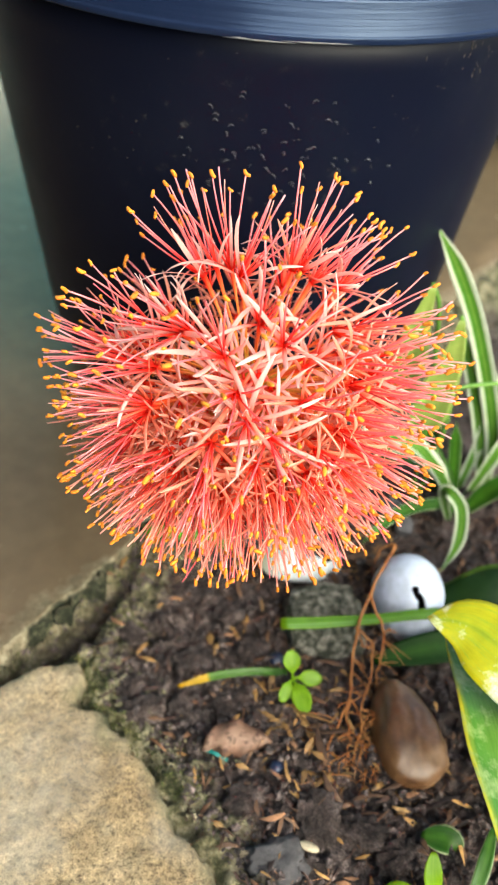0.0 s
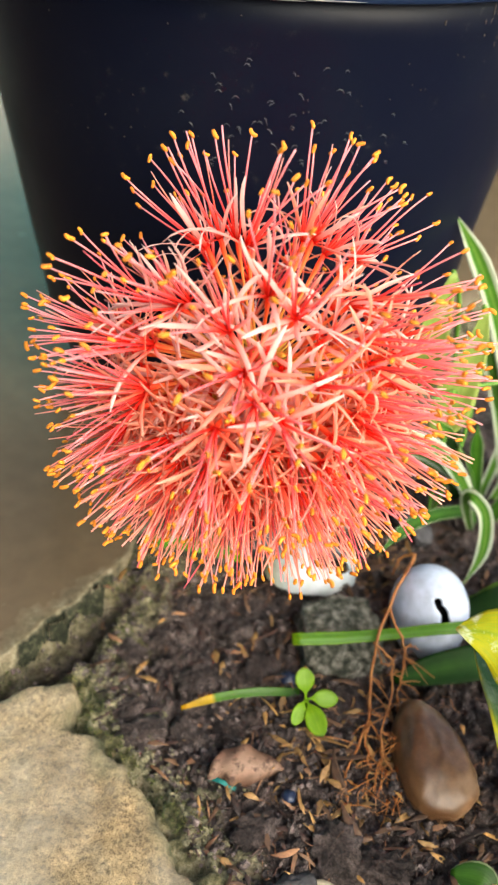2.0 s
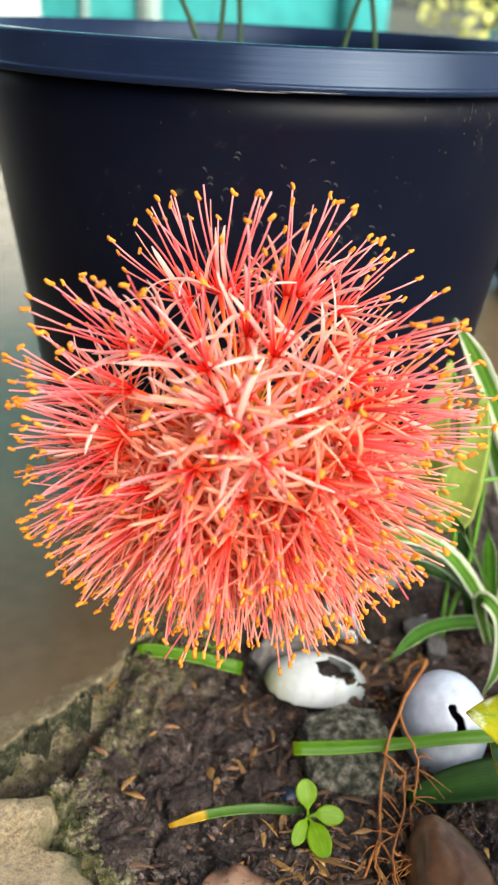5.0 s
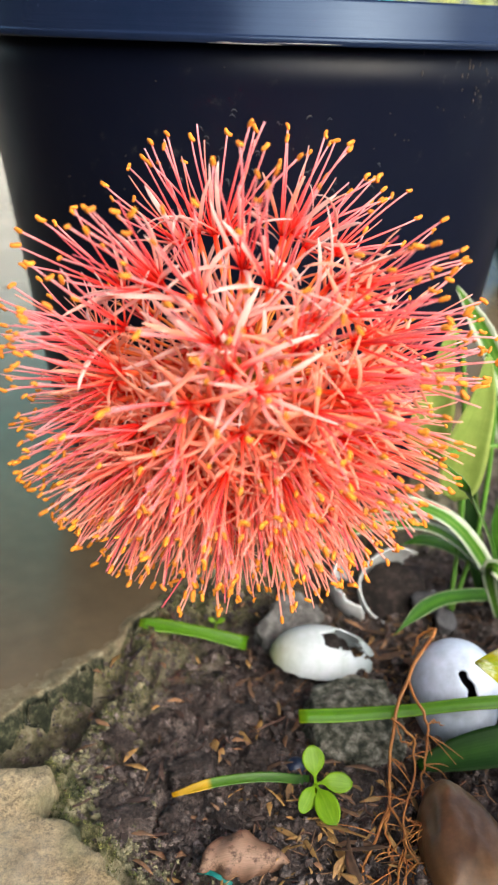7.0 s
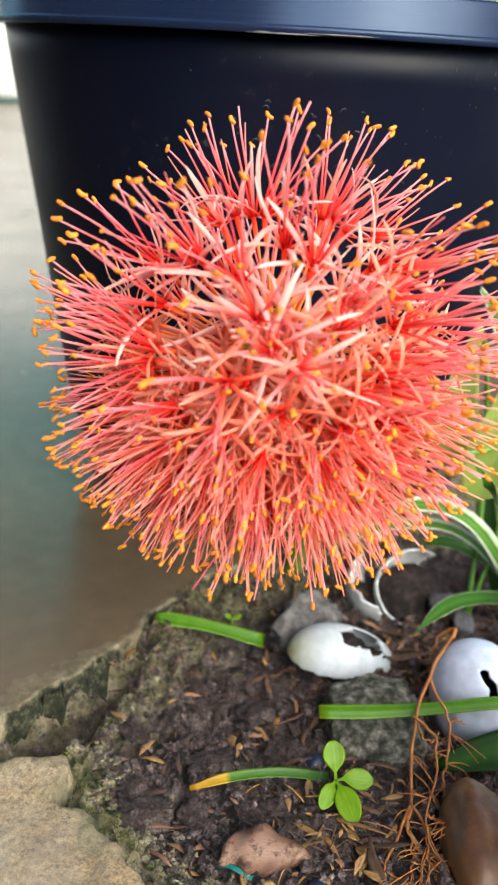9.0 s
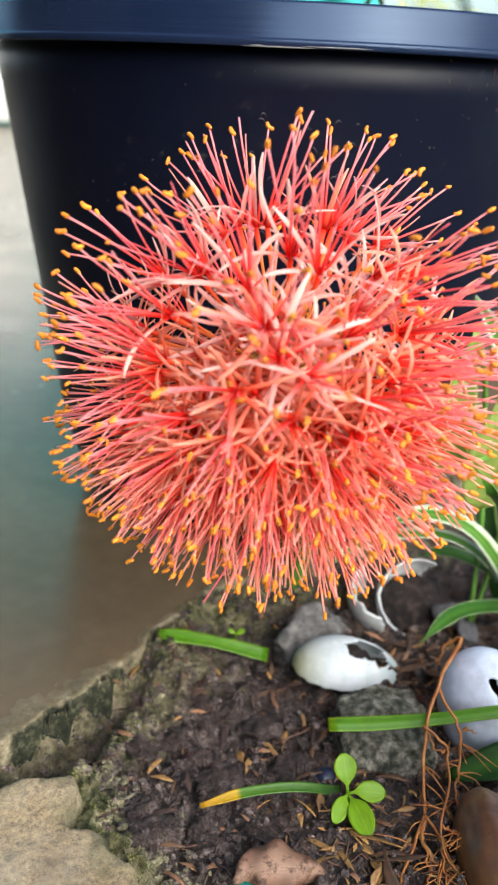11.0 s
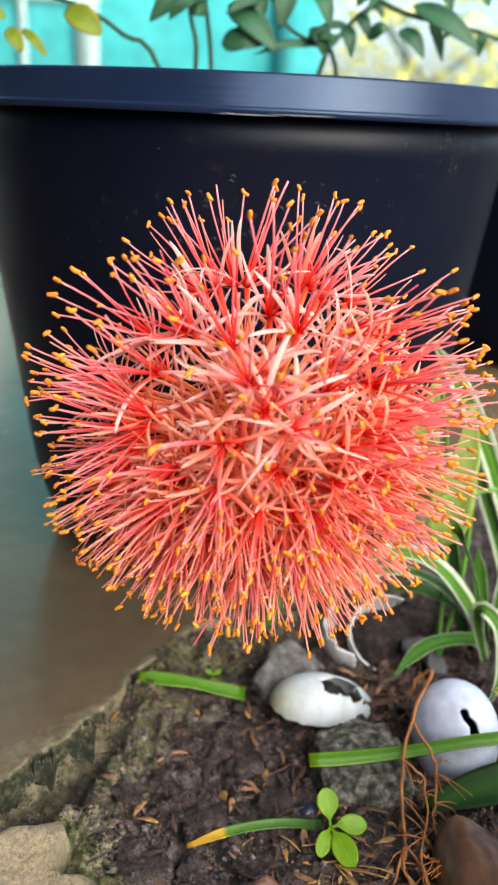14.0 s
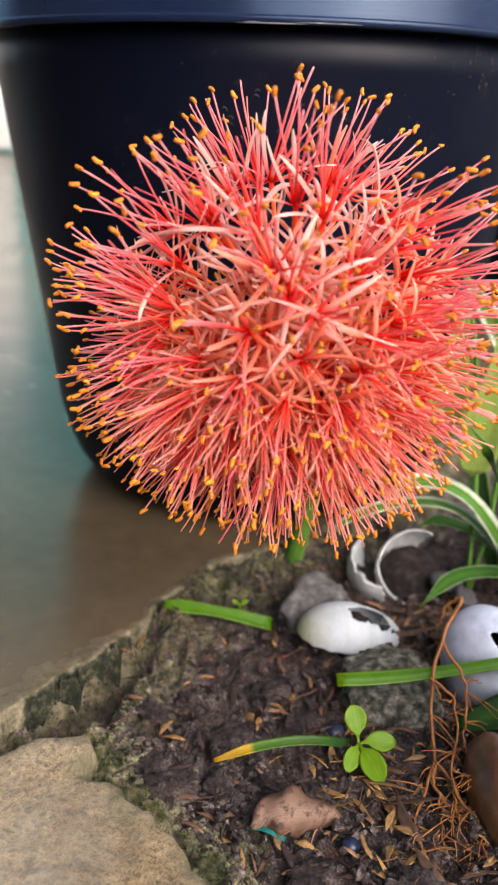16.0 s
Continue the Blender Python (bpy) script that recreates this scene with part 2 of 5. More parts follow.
teal_mat = grainy("teal_plastic", [(0.3, (0.0, 0.08, 0.07)), (0.7, (0.005, 0.15, 0.13))], 100, 0.35, 400, 0.2, 0.0003)
seed_mat = grainy("pale_seed", [(0.3, (0.3, 0.25, 0.16)), (0.7, (0.45, 0.39, 0.27))], 120, 0.6, 700, 0.3, 0.0004)
teal_wall_mat = grainy("turquoise_paint", [(0.3, (0.04, 0.38, 0.41)), (0.7, (0.08, 0.46, 0.49))], 3, 0.6, 60, 0.2, 0.002, fine=3)
white_mat = grainy("white_paint", [(0.3, (0.7, 0.74, 0.74)), (0.7, (0.84, 0.85, 0.84))], 4, 0.5, 60, 0.2, 0.002, fine=3)
# Tinted towards the wall's turquoise, to soften the bars like distant haze.
bar_mat = grainy("tinted_white_paint", [(0.3, (0.4, 0.62, 0.62)), (0.7, (0.6, 0.76, 0.75))], 4, 0.5, 60, 0.2, 0.002, fine=3)
yard_mat = grainy("yard_ground", [(0.3, (0.04, 0.045, 0.02)), (0.7, (0.09, 0.085, 0.045))], 2, 0.9, 30, 0.5, 0.01)


def by_island(material, amount):
    """Each loose piece of a joined mesh a little darker or lighter."""
    nt = material.node_tree
    b = nt.nodes["Principled BSDF"]
    source = b.inputs["Base Color"].links[0].from_socket
    geo = nt.nodes.new("ShaderNodeNewGeometry")
    tone = ramp(nt, geo.outputs["Random Per Island"], [(0, (1 - amount,) * 3), (0.6, (1, 1, 1)), (0.85, (1 + amount,) * 3), (1, (1 + 2 * amount,) * 3)])
    nt.links.new(mix(nt, 1.0, source, tone, "MULTIPLY"), b.inputs["Base Color"])


for loose, amount in ((soil_chunk_mat, 0.35), (moss_mat, 0.8), (mortar_mat, 0.3), (chip_mat, 0.6), (husk_mat, 0.5), (dark_chip_mat, 0.6)):
    by_island(loose, amount)


def soil_material():
    """Dark moist soil, turning mossy towards the floor's edge."""
    m, nt, b = nodes_of("soil")
    c = ramp(nt, noise_out(nt, 70), [(0.32, (0.014, 0.0095, 0.008)), (0.47, (0.07, 0.049, 0.043)), (0.58, (0.15, 0.112, 0.1)), (0.72, (0.28, 0.222, 0.205))])
    c = mix(nt, 0.8, c, ramp(nt, noise_out(nt, 900, 4), [(0.36, (0.18,) * 3), (0.62, (1.25,) * 3)]), "MULTIPLY")
    green = ramp(nt, noise_out(nt, 110, 9, 0.75), [(0.34, (0.016, 0.02, 0.009)), (0.43, (0.075, 0.073, 0.028)), (0.51, (0.2, 0.178, 0.09)), (0.63, (0.42, 0.37, 0.24))])
    c = mix(nt, attr(nt, "moss"), c, green)
    nt.links.new(c, b.inputs["Base Color"])
    nt.links.new(ramp(nt, noise_out(nt, 150), [(0.4, (0.85,) * 3), (0.68, (0.35,) * 3)]), b.inputs["Roughness"])
    b.inputs["Specular IOR Level"].default_value = 0.3
    bump(nt, b, noise_out(nt, 700, 8, 0.8), 1.0, 0.004)
    return m


def kerb_material():
    """Weathered sandy concrete with pores, and moss along its edge."""
    m, nt, b = nodes_of("rough_concrete")
    c = ramp(nt, noise_out(nt, 22), [(0.3, (0.26, 0.172, 0.078)), (0.5, (0.44, 0.32, 0.17)), (0.75, (0.57, 0.455, 0.28))])
    c = mix(nt, 0.85, c, ramp(nt, noise_out(nt, 420, 7, 0.75), [(0.36, (0.16, 0.15, 0.13)), (0.5, (0.9,) * 3), (0.64, (1.5,) * 3)]), "MULTIPLY")
    c = mix(nt, 0.7, c, ramp(nt, noise_out(nt, 1300, 3, 0.6), [(0.34, (0.3, 0.27, 0.24)), (0.46, (1.0,) * 3), (0.7, (1.3,) * 3)]), "MULTIPLY")
    c = mix(nt, ramp(nt, noise_out(nt, 14, 5), [(0.46, (0, 0, 0)), (0.66, (0.6,) * 3)]), c, (0.44, 0.4, 0.32))
    c = mix(nt, ramp(nt, noise_out(nt, 210, 3), [(0.6, (0, 0, 0)), (0.7, (0.7,) * 3)]), c, (0.12, 0.1, 0.07))
    green = ramp(nt, noise_out(nt, 110), [(0.35, (0.06, 0.065, 0.02)), (0.7, (0.3, 0.27, 0.16))])
    c = mix(nt, attr(nt, "moss"), c, green)
    nt.links.new(c, b.inputs["Base Color"])
    b.inputs["Roughness"].default_value = 0.9
    bump(nt, b, noise_out(nt, 320, 10, 0.8), 1.0, 0.004)
    return m


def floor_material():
    """Smooth wet cement floor, dry and pale along its broken edge, with shade painted on the edge's face."""
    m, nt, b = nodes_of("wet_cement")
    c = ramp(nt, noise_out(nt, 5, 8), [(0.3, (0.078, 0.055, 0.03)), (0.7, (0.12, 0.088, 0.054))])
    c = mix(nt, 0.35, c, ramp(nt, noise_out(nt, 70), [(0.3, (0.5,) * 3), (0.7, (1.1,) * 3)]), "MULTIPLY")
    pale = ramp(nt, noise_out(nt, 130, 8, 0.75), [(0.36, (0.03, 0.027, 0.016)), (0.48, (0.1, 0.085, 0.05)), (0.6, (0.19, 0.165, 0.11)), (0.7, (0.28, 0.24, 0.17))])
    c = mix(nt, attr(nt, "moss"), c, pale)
    # Values above 1 paint the edge's face near black, as the gap's shade.
    edge_shade = nt.nodes.new("ShaderNodeMath")
    edge_shade.operation, edge_shade.use_clamp = "SUBTRACT", True
    nt.links.new(attr(nt, "moss"), edge_shade.inputs[0])
    edge_shade.inputs[1].default_value = 1.0
    c = mix(nt, edge_shade.outputs[0], c, ramp(nt, noise_out(nt, 260, 6, 0.7), [(0.36, (0.004, 0.005, 0.003)), (0.5, (0.014, 0.0155, 0.0085)), (0.62, (0.05, 0.05, 0.028)), (0.75, (0.11, 0.105, 0.06))]))
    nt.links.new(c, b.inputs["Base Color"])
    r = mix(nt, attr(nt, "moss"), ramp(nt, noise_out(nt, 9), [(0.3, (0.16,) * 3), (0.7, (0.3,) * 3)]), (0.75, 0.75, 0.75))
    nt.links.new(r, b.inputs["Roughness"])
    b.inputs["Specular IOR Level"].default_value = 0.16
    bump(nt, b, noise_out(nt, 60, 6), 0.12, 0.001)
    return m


def rim_material():
    """The rim: the same plastic, smoother and bluer."""
    m, nt, b = nodes_of("rim_plastic")
    c = ramp(nt, noise_out(nt, 12, 7, 0.7), [(0.35, (0.0045, 0.0085, 0.023)), (0.7, (0.0075, 0.012, 0.03))])
    nt.links.new(c, b.inputs["Base Color"])
    nt.links.new(ramp(nt, noise_out(nt, 20, 6), [(0.3, (0.16,) * 3), (0.7, (0.28,) * 3)]), b.inputs["Roughness"])
    b.inputs["Specular IOR Level"].default_value = 0.32
    b.inputs["Specular Tint"].default_value = (0.5, 0.68, 1.0, 1)
    tc = nt.nodes.new("ShaderNodeTexCoord")
    mp = nt.nodes.new("ShaderNodeMapping")
    mp.inputs["Scale"].default_value = (2.5, 2.5, 130)
    nt.links.new(tc.outputs["Object"], mp.inputs["Vector"])
    lines = add_node(nt, "ShaderNodeTexNoise", Scale=4.0, Detail=5.0, Roughness=0.6)
    nt.links.new(mp.outputs[0], lines.inputs["Vector"])
    bump(nt, b, lines.outputs[0], 0.2, 0.0012)
    return m


def pot_material():
    """Black moulded plastic with dust, faint smears and fine scratches."""
    m, nt, b = nodes_of("black_plastic")
    dust = ramp(nt, noise_out(nt, 9, 8, 0.7), [(0.52, (0, 0, 0)), (0.8, (0.5,) * 3)])
    specks = ramp(nt, noise_out(nt, 150, 5, 0.7), [(0.6, (0, 0, 0)), (0.7, (0.9,) * 3)])
    both = mix(nt, 1.0, dust, specks, "MULTIPLY")
    c = mix(nt, dust, (0.0024, 0.0034, 0.0095), (0.0065, 0.008, 0.014))
    b.inputs["Specular IOR Level"].default_value = 0.11
    c = mix(nt, both, c, (0.16, 0.15, 0.13))
    nt.links.new(c, b.inputs["Base Color"])
    nt.links.new(ramp(nt, noise_out(nt, 14, 6), [(0.3, (0.3,) * 3), (0.7, (0.44,) * 3)]), b.inputs["Roughness"])
    bump(nt, b, noise_out(nt, 240, 6), 0.06, 0.0006)
    return m


soil_mat, kerb_mat, floor_mat, pot_mat, rim_mat = soil_material(), kerb_material(), floor_material(), pot_material(), rim_material()


# ---------- mesh helpers ----------
class Geo:
    """Vertices, faces and the two leaf coordinates, gathered for one mesh."""

    def __init__(self):
        self.v, self.f, self.a, self.c, self.slot = [], [], [], [], []

    def add(self, g, m=None, slot=0):
        n = len(self.v)
        self.v += [tuple(m @ Vector(p)) for p in g.v] if m is not None else g.v
        self.f += [tuple(i + n for i in q) for q in g.f]
        self.a += g.a
        self.c += g.c
        self.slot += [slot] * len(g.f)
        return self

    def mesh(self, name, *materials, smooth=True):
        me = bpy.data.meshes.new(name)
        me.from_pydata(self.v, [], self.f)
        for key, values in (("along", self.a), ("across", self.c)):
            if len(values) == len(self.v):
                me.attributes.new(key, "FLOAT", "POINT").data.foreach_set("value", values)
        for m in materials:
            me.materials.append(m)
        me.polygons.foreach_set("use_smooth", [smooth] * len(me.polygons))
        if len(materials) > 1:
            me.polygons.foreach_set("material_index", self.slot)
        me.update()
        return me


def spline(points, n):
    """n points along a smooth curve through the given ones."""
    p = [Vector(q) for q in points]
    p = [2 * p[0] - p[1], *p, 2 * p[-1] - p[-2]]
    out = []
    for k in range(n):
        u = k / (n - 1) * (len(p) - 3)
        i = min(int(u), len(p) - 4)
        t = u - i
        a, b, c, d = p[i:i + 4]
        out.append(0.5 * (2 * b + (c - a) * t + (2 * a - 5 * b + 4 * c - d) * t * t + (3 * b - a - 3 * c + d) * t ** 3))
    return out


def tube(points, radii, sides=6):
    """A closed round tube along points; radii: a number, or a function of 0 to 1."""
    g, n = Geo(), len(points)
    side = None
    for k, p in enumerate(points):
        d = (points[min(k + 1, n - 1)] - points[max(k - 1, 0)]).normalized()
        if side is None:
            side = d.orthogonal().normalized()
        side = (side - d * side.dot(d)).normalized()
        up = d.cross(side)
        r = radii(k / (n - 1)) if callable(radii) else radii
        for s in range(sides):
            a = 2 * math.pi * s / sides
            g.v.append(tuple(p + (side * math.cos(a) + up * math.sin(a)) * r))
            g.a.append(k / (n - 1))
            g.c.append(abs(2 * s / sides - 1))
    for k in range(n - 1):
        for s in range(sides):
            t = (s + 1) % sides
            g.f.append((k * sides + s, k * sides + t, (k + 1) * sides + t, (k + 1) * sides + s))
    g.f += [tuple(range(sides))[::-1], tuple((n - 1) * sides + s for s in range(sides))]
    return g


def blade(points, width, facing, thick=0.0006, fold=0.25, cols=7, ripple=0.0, twist=0.0):
    """A thin solid leaf along points. width: a function of 0 to 1; facing: where its upper side looks; fold: depth of its channel."""
    g, n = Geo(), len(points)
    facing = Vector(facing)
    for layer in (1, -1):
        for k, p in enumerate(points):
            u = k / (n - 1)
            d = (points[min(k + 1, n - 1)] - points[max(k - 1, 0)]).normalized()
            side = d.cross(facing).normalized()
            side = Matrix.Rotation(twist * u, 3, d) @ side
            up = side.cross(d)
            w = max(width(u), 0.0003)
            for j in range(cols):
                s = 2 * j / (cols - 1) - 1
                edge = 1 - 0.85 * abs(s)
                rp = ripple * math.sin(u * 17 + s * 2.0) * abs(s)
                q = p + side * (s * w / 2) + up * (fold * w * 0.5 * s * s + layer * thick * 0.5 * edge + rp)
                g.v.append(tuple(q))
                g.a.append(u)
                g.c.append(abs(s))
    m = n * cols
    for k in range(n - 1):
        for j in range(cols - 1):
            a = k * cols + j
            g.f.append((a, a + 1, a + cols + 1, a + cols))
            g.f.append((m + a, m + a + cols, m + a + cols + 1, m + a + 1))
        for j in (0, cols - 1):
            a = k * cols + j
            q = (a, a + cols, m + a + cols, m + a)
            g.f.append(q if j == 0 else q[::-1])
    for k in (0, n - 1):
        for j in range(cols - 1):
            a = k * cols + j
            q = (a, m + a, m + a + 1, a + 1)
            g.f.append(q if k == 0 else q[::-1])
    return g


def lump(rx, ry, rz, rough=0.15, freq=2.0, seg=14, rings=9, seed=0.0, square=0.0):
    """An uneven stone or crumb; square pushes it towards a block."""
    g = Geo()
    off = Vector((seed * 7.3, seed * 3.1, seed * 5.7))
    for i in range(rings + 1):
        th = math.pi * i / rings
        for j in range(seg):
            ph = 2 * math.pi * j / seg
            d = Vector((math.sin(th) * math.cos(ph), math.sin(th) * math.sin(ph), math.cos(th)))
            if square:
                d = d.lerp(d / max(abs(d.x), abs(d.y), abs(d.z)), square)
            s = 1 + rough * (noise.noise(d * freq + off) + 0.5 * noise.noise(d * freq * 2.7 + off))
            g.v.append((d.x * rx * s, d.y * ry * s, d.z * rz * s))
            g.a.append(i / rings)
            g.c.append(0.5)
    for i in range(rings):
        for j in range(seg):
            k = (j + 1) % seg
            g.f.append((i * seg + j, (i + 1) * seg + j, (i + 1) * seg + k, i * seg + k))
    return g


def part(name, g, material, parent, label="", m=None):
    me = g if isinstance(g, bpy.types.Mesh) else g.mesh(name, material)
    ob = new(name, me)
    ob.parent = parent
    if m is not None:
        ob.matrix_basis = m
    return tagged(ob, label)


def thing(name, place, label, category, group="", kind=""):
    """An empty at the base of a thing, to hold its parts."""
    ob = new(name)
    ob.location = place
    ob.empty_display_size = 0.01
    return tagged(ob, label, category, group, kind)


def solid(name, g, material, label, category, group="", kind="", m=None, smooth=True):
    """A thing that is one mesh."""
    ob = new(name, g.mesh(name, material, smooth=smooth))
    if m is not None:
        ob.matrix_basis = m
    return tagged(ob, label, category, group, kind)


def local(points, place):
    return [Vector(p) - Vector(place) for p in points]


def smooth_step(x):
    x = min(max(x, 0.0), 1.0)
    return x * x * (3 - 2 * x)


def line_distance(x, y, line):
    """The distance from (x, y) to a broken line."""
    best = 1e9
    for (ax, ay), (bx, by) in zip(line, line[1:]):
        dx, dy = bx - ax, by - ay
        t = min(max(((x - ax) * dx + (y - ay) * dy) / (dx * dx + dy * dy), 0), 1)
        best = min(best, math.hypot(x - ax - t * dx, y - ay - t * dy))
    return best


def within(x, y, ring):
    hit = False
    for (ax, ay), (bx, by) in zip(ring, ring[1:] + ring[:1]):
        if (ay > y) != (by > y) and x < (bx - ax) * (y - ay) / (by - ay) + ax:
            hit = not hit
    return hit


def sheet(name, xs, ys, height, keep, stain, material):
    """A height field on the lines xs, ys; only cells whose middle is kept."""
    nx = len(xs)
    v = [(x, y, height(x, y)) for y in ys for x in xs]
    f = []
    for j in range(len(ys) - 1):
        for i in range(nx - 1):
            if keep((xs[i] + xs[i + 1]) / 2, (ys[j] + ys[j + 1]) / 2):
                a = j * nx + i
                f.append((a, a + 1, a + nx + 1, a + nx))
    used = sorted({i for q in f for i in q})
    back = {o: k for k, o in enumerate(used)}
    me = bpy.data.meshes.new(name)
    me.from_pydata([v[i] for i in used], [], [tuple(back[i] for i in q) for q in f])
    me.attributes.new("moss", "FLOAT", "POINT").data.foreach_set("value", [stain(v[i][0], v[i][1]) for i in used])
    me.materials.append(material)
    me.polygons.foreach_set("use_smooth", [True] * len(me.polygons))
    return new(name, me)


def steps(*runs):
    """Grid lines from runs of (start, end, step)."""
    out = []
    for a, b, s in runs:
        out += list(np.arange(a, b - s * 0.01, s))
    return [float(x) for x in out] + [float(runs[-1][1])]


# ---------- the ground: soil bed, cement floor, kerb ----------
FLOOR_Z = 0.018
EDGE = [(-3.0, -1.2), (-0.6, 0.0), (-0.16, 0.215), (-0.1, 0.268), (-0.085, 0.287), (-0.061, 0.316), (-0.04, 0.35), (-0.02, 0.385), (0.0, 0.412), (0.05, 0.436),
        (0.12, 0.51), (0.2, 0.643), (0.263, 0.716), (0.6, 1.1), (3.0, 3.4), (9.0, 9.0)]
FLOOR_RING = EDGE + [(9.0, 12.0), (-9.0, 12.0), (-9.0, -1.2)]
KERB = [(-0.2, 0.17), (-0.13, 0.228), (-0.101, 0.255), (-0.082, 0.269), (-0.057, 0.274), (-0.048, 0.261), (-0.054, 0.248), (-0.039, 0.244), (-0.024, 0.223), (-0.01, 0.212),
        (-0.005, 0.196), (0.005, 0.183), (0.016, 0.171), (0.03, 0.15), (0.05, 0.1), (0.06, 0.0), (0.06, -0.3), (-0.6, -0.3)]


def floor_in(x, y):
    return within(x, y, FLOOR_RING)


@functools.lru_cache(None)
def floor_gap(x, y):
    """Metres from the floor's broken edge; above 0 on the floor."""
    d = line_distance(x, y, EDGE[1:14])
    d += 0.007 * noise.noise((x * 45, y * 45, 1.0)) + 0.0012 * noise.noise((x * 150, y * 150, 4.0))
    return d if floor_in(x, y) else -d


def floor_height(x, y):
    d = floor_gap(x, y)
    if d > 0.2:
        return FLOOR_Z
    near = 1 - smooth_step(d / 0.016)
    z = FLOOR_Z + near * near * (0.0012 * noise.noise((x * 70, y * 70, 2.0)) + 0.0006 * noise.noise((x * 240, y * 240, 5.0)))
    return z - 0.045 * (1 - smooth_step((d + 0.003) / 0.0045)) ** 2


@functools.lru_cache(None)
def kerb_gap(x, y):
    d = line_distance(x, y, KERB + KERB[:1])
    d += 0.003 * noise.noise((x * 90, y * 90, 7.0)) + 0.0016 * noise.noise((x * 260, y * 260, 9.0))
    return d if within(x, y, KERB) else -d


def kerb_height(x, y):
    d = kerb_gap(x, y)
    z = 0.015 + 0.004 * noise.noise((x * 18, y * 18, 3.0)) + 0.0012 * noise.noise((x * 60, y * 60, 3.0)) + 0.0016 * noise.noise((x * 120, y * 120, 6.0)) + 0.0008 * noise.noise((x * 420, y * 420, 6.0))
    return z - 0.034 * (1 - smooth_step((d + 0.004) / 0.011))


CRACK = [(-0.004, 0.289), (-0.009, 0.275), (-0.008, 0.262), (-0.013, 0.25), (-0.012, 0.236)]


def hollow(x, y):
    """The dark gap between the floor's broken edge and the kerb, 0 to 1."""
    d = line_distance(x, y, EDGE[2:14]) + 0.003 * noise.noise((x * 90, y * 90, 3.3))
    return math.exp(-((d - 0.011) / 0.0085) ** 2) * (1 - smooth_step((x + 0.06) / 0.03))


@functools.lru_cache(None)
def soil_height(x, y):
    z = 0.004 * noise.noise((x * 14, y * 14, 0.5)) + 0.0045 * noise.noise((x * 55, y * 55, 1.5)) + 0.0065 * (0.3 - abs(noise.noise((x * 105, y * 105, 2.5)))) + 0.0042 * noise.noise((x * 230, y * 230, 2.8)) + 0.0026 * noise.noise((x * 480, y * 480, 3.5))
    z -= 0.006 * math.exp(-(line_distance(x, y, CRACK) / 0.0017) ** 2)
    if -0.2 < x < 0.3 and 0.1 < y < 0.75:
        d = line_distance(x, y, EDGE[2:14])
        z += 0.0145 * (1 - smooth_step(d / 0.04)) + 0.003 * math.exp(-(d / 0.02) ** 2) * noise.noise((x * 110, y * 110, 4.4))
        z -= 0.034 * hollow(x, y)
        k = line_distance(x, y, KERB)
        z += max(0.0, 1 - k / 0.018) * (0.005 + 0.006 * noise.noise((x * 120, y * 120, 6.6)))
    return z


def soil_moss(x, y):
    d = line_distance(x, y, EDGE[2:14])
    k = line_distance(x, y, KERB)
    n = noise.noise((x * 45, y * 45, 8.0)) + 0.6 * noise.noise((x * 140, y * 140, 8.0))
    k = 1.1 - k / 0.024 + 0.7 * n
    # No pale moss colour in the hollow, so its darker soil reads as shade.
    return min(1.0, max(0.0, k, 1.25 - d / 0.034 + 0.6 * n if y > 0.25 else 0.0)) * (1 - hollow(x, y))


ground = sheet("ground", steps((-3000, -3, 999), (-3, 3, 0.5), (3, 3000, 999)), steps((-3000, -3, 999), (-3, 3, 0.5), (3, 3000, 999)),
               lambda x, y: -0.06, lambda x, y: True, lambda x, y: 0.0, yard_mat)
tagged(ground, "dark trodden yard ground reaching into the distance", "ground", kind="structure")
soil = sheet("soil_bed", steps((-0.6, -0.16, 0.03), (-0.16, 0.24, 0.0016), (0.24, 0.7, 0.02)), steps((-0.35, 0.12, 0.03), (0.12, 0.46, 0.0016), (0.46, 0.9, 0.015)),
             soil_height, lambda x, y: not (floor_in(x, y) and line_distance(x, y, EDGE) > 0.03), soil_moss, soil_mat)
tagged(soil, "dark moist garden soil with crumbs and moss at its edge", "soil", kind="structure")
# The stain climbs to 2 on the edge's face, where shade is painted.
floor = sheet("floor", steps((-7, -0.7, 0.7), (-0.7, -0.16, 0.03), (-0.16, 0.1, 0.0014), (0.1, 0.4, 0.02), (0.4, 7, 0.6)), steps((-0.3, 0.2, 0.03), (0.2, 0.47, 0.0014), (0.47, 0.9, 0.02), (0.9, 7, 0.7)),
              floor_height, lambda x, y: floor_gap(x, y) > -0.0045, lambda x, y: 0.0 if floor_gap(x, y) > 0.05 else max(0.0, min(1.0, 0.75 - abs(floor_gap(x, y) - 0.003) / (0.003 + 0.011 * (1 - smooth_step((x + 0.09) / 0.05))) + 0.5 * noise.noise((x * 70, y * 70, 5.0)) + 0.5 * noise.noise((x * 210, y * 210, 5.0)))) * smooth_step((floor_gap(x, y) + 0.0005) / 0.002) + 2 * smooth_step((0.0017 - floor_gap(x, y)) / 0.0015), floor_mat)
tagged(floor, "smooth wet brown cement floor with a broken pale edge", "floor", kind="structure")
kerb = sheet("kerb", steps((-0.6, -0.16, 0.03), (-0.16, 0.06, 0.002)), steps((-0.3, 0.1, 0.03), (0.1, 0.29, 0.002)),
             kerb_height, lambda x, y: kerb_gap(x, y) > -0.008, lambda x, y: max(0.0, min(1.0, 1.0 - kerb_gap(x, y) / 0.012 + 0.9 * noise.noise((x * 60, y * 60, 2.0)))), kerb_mat)
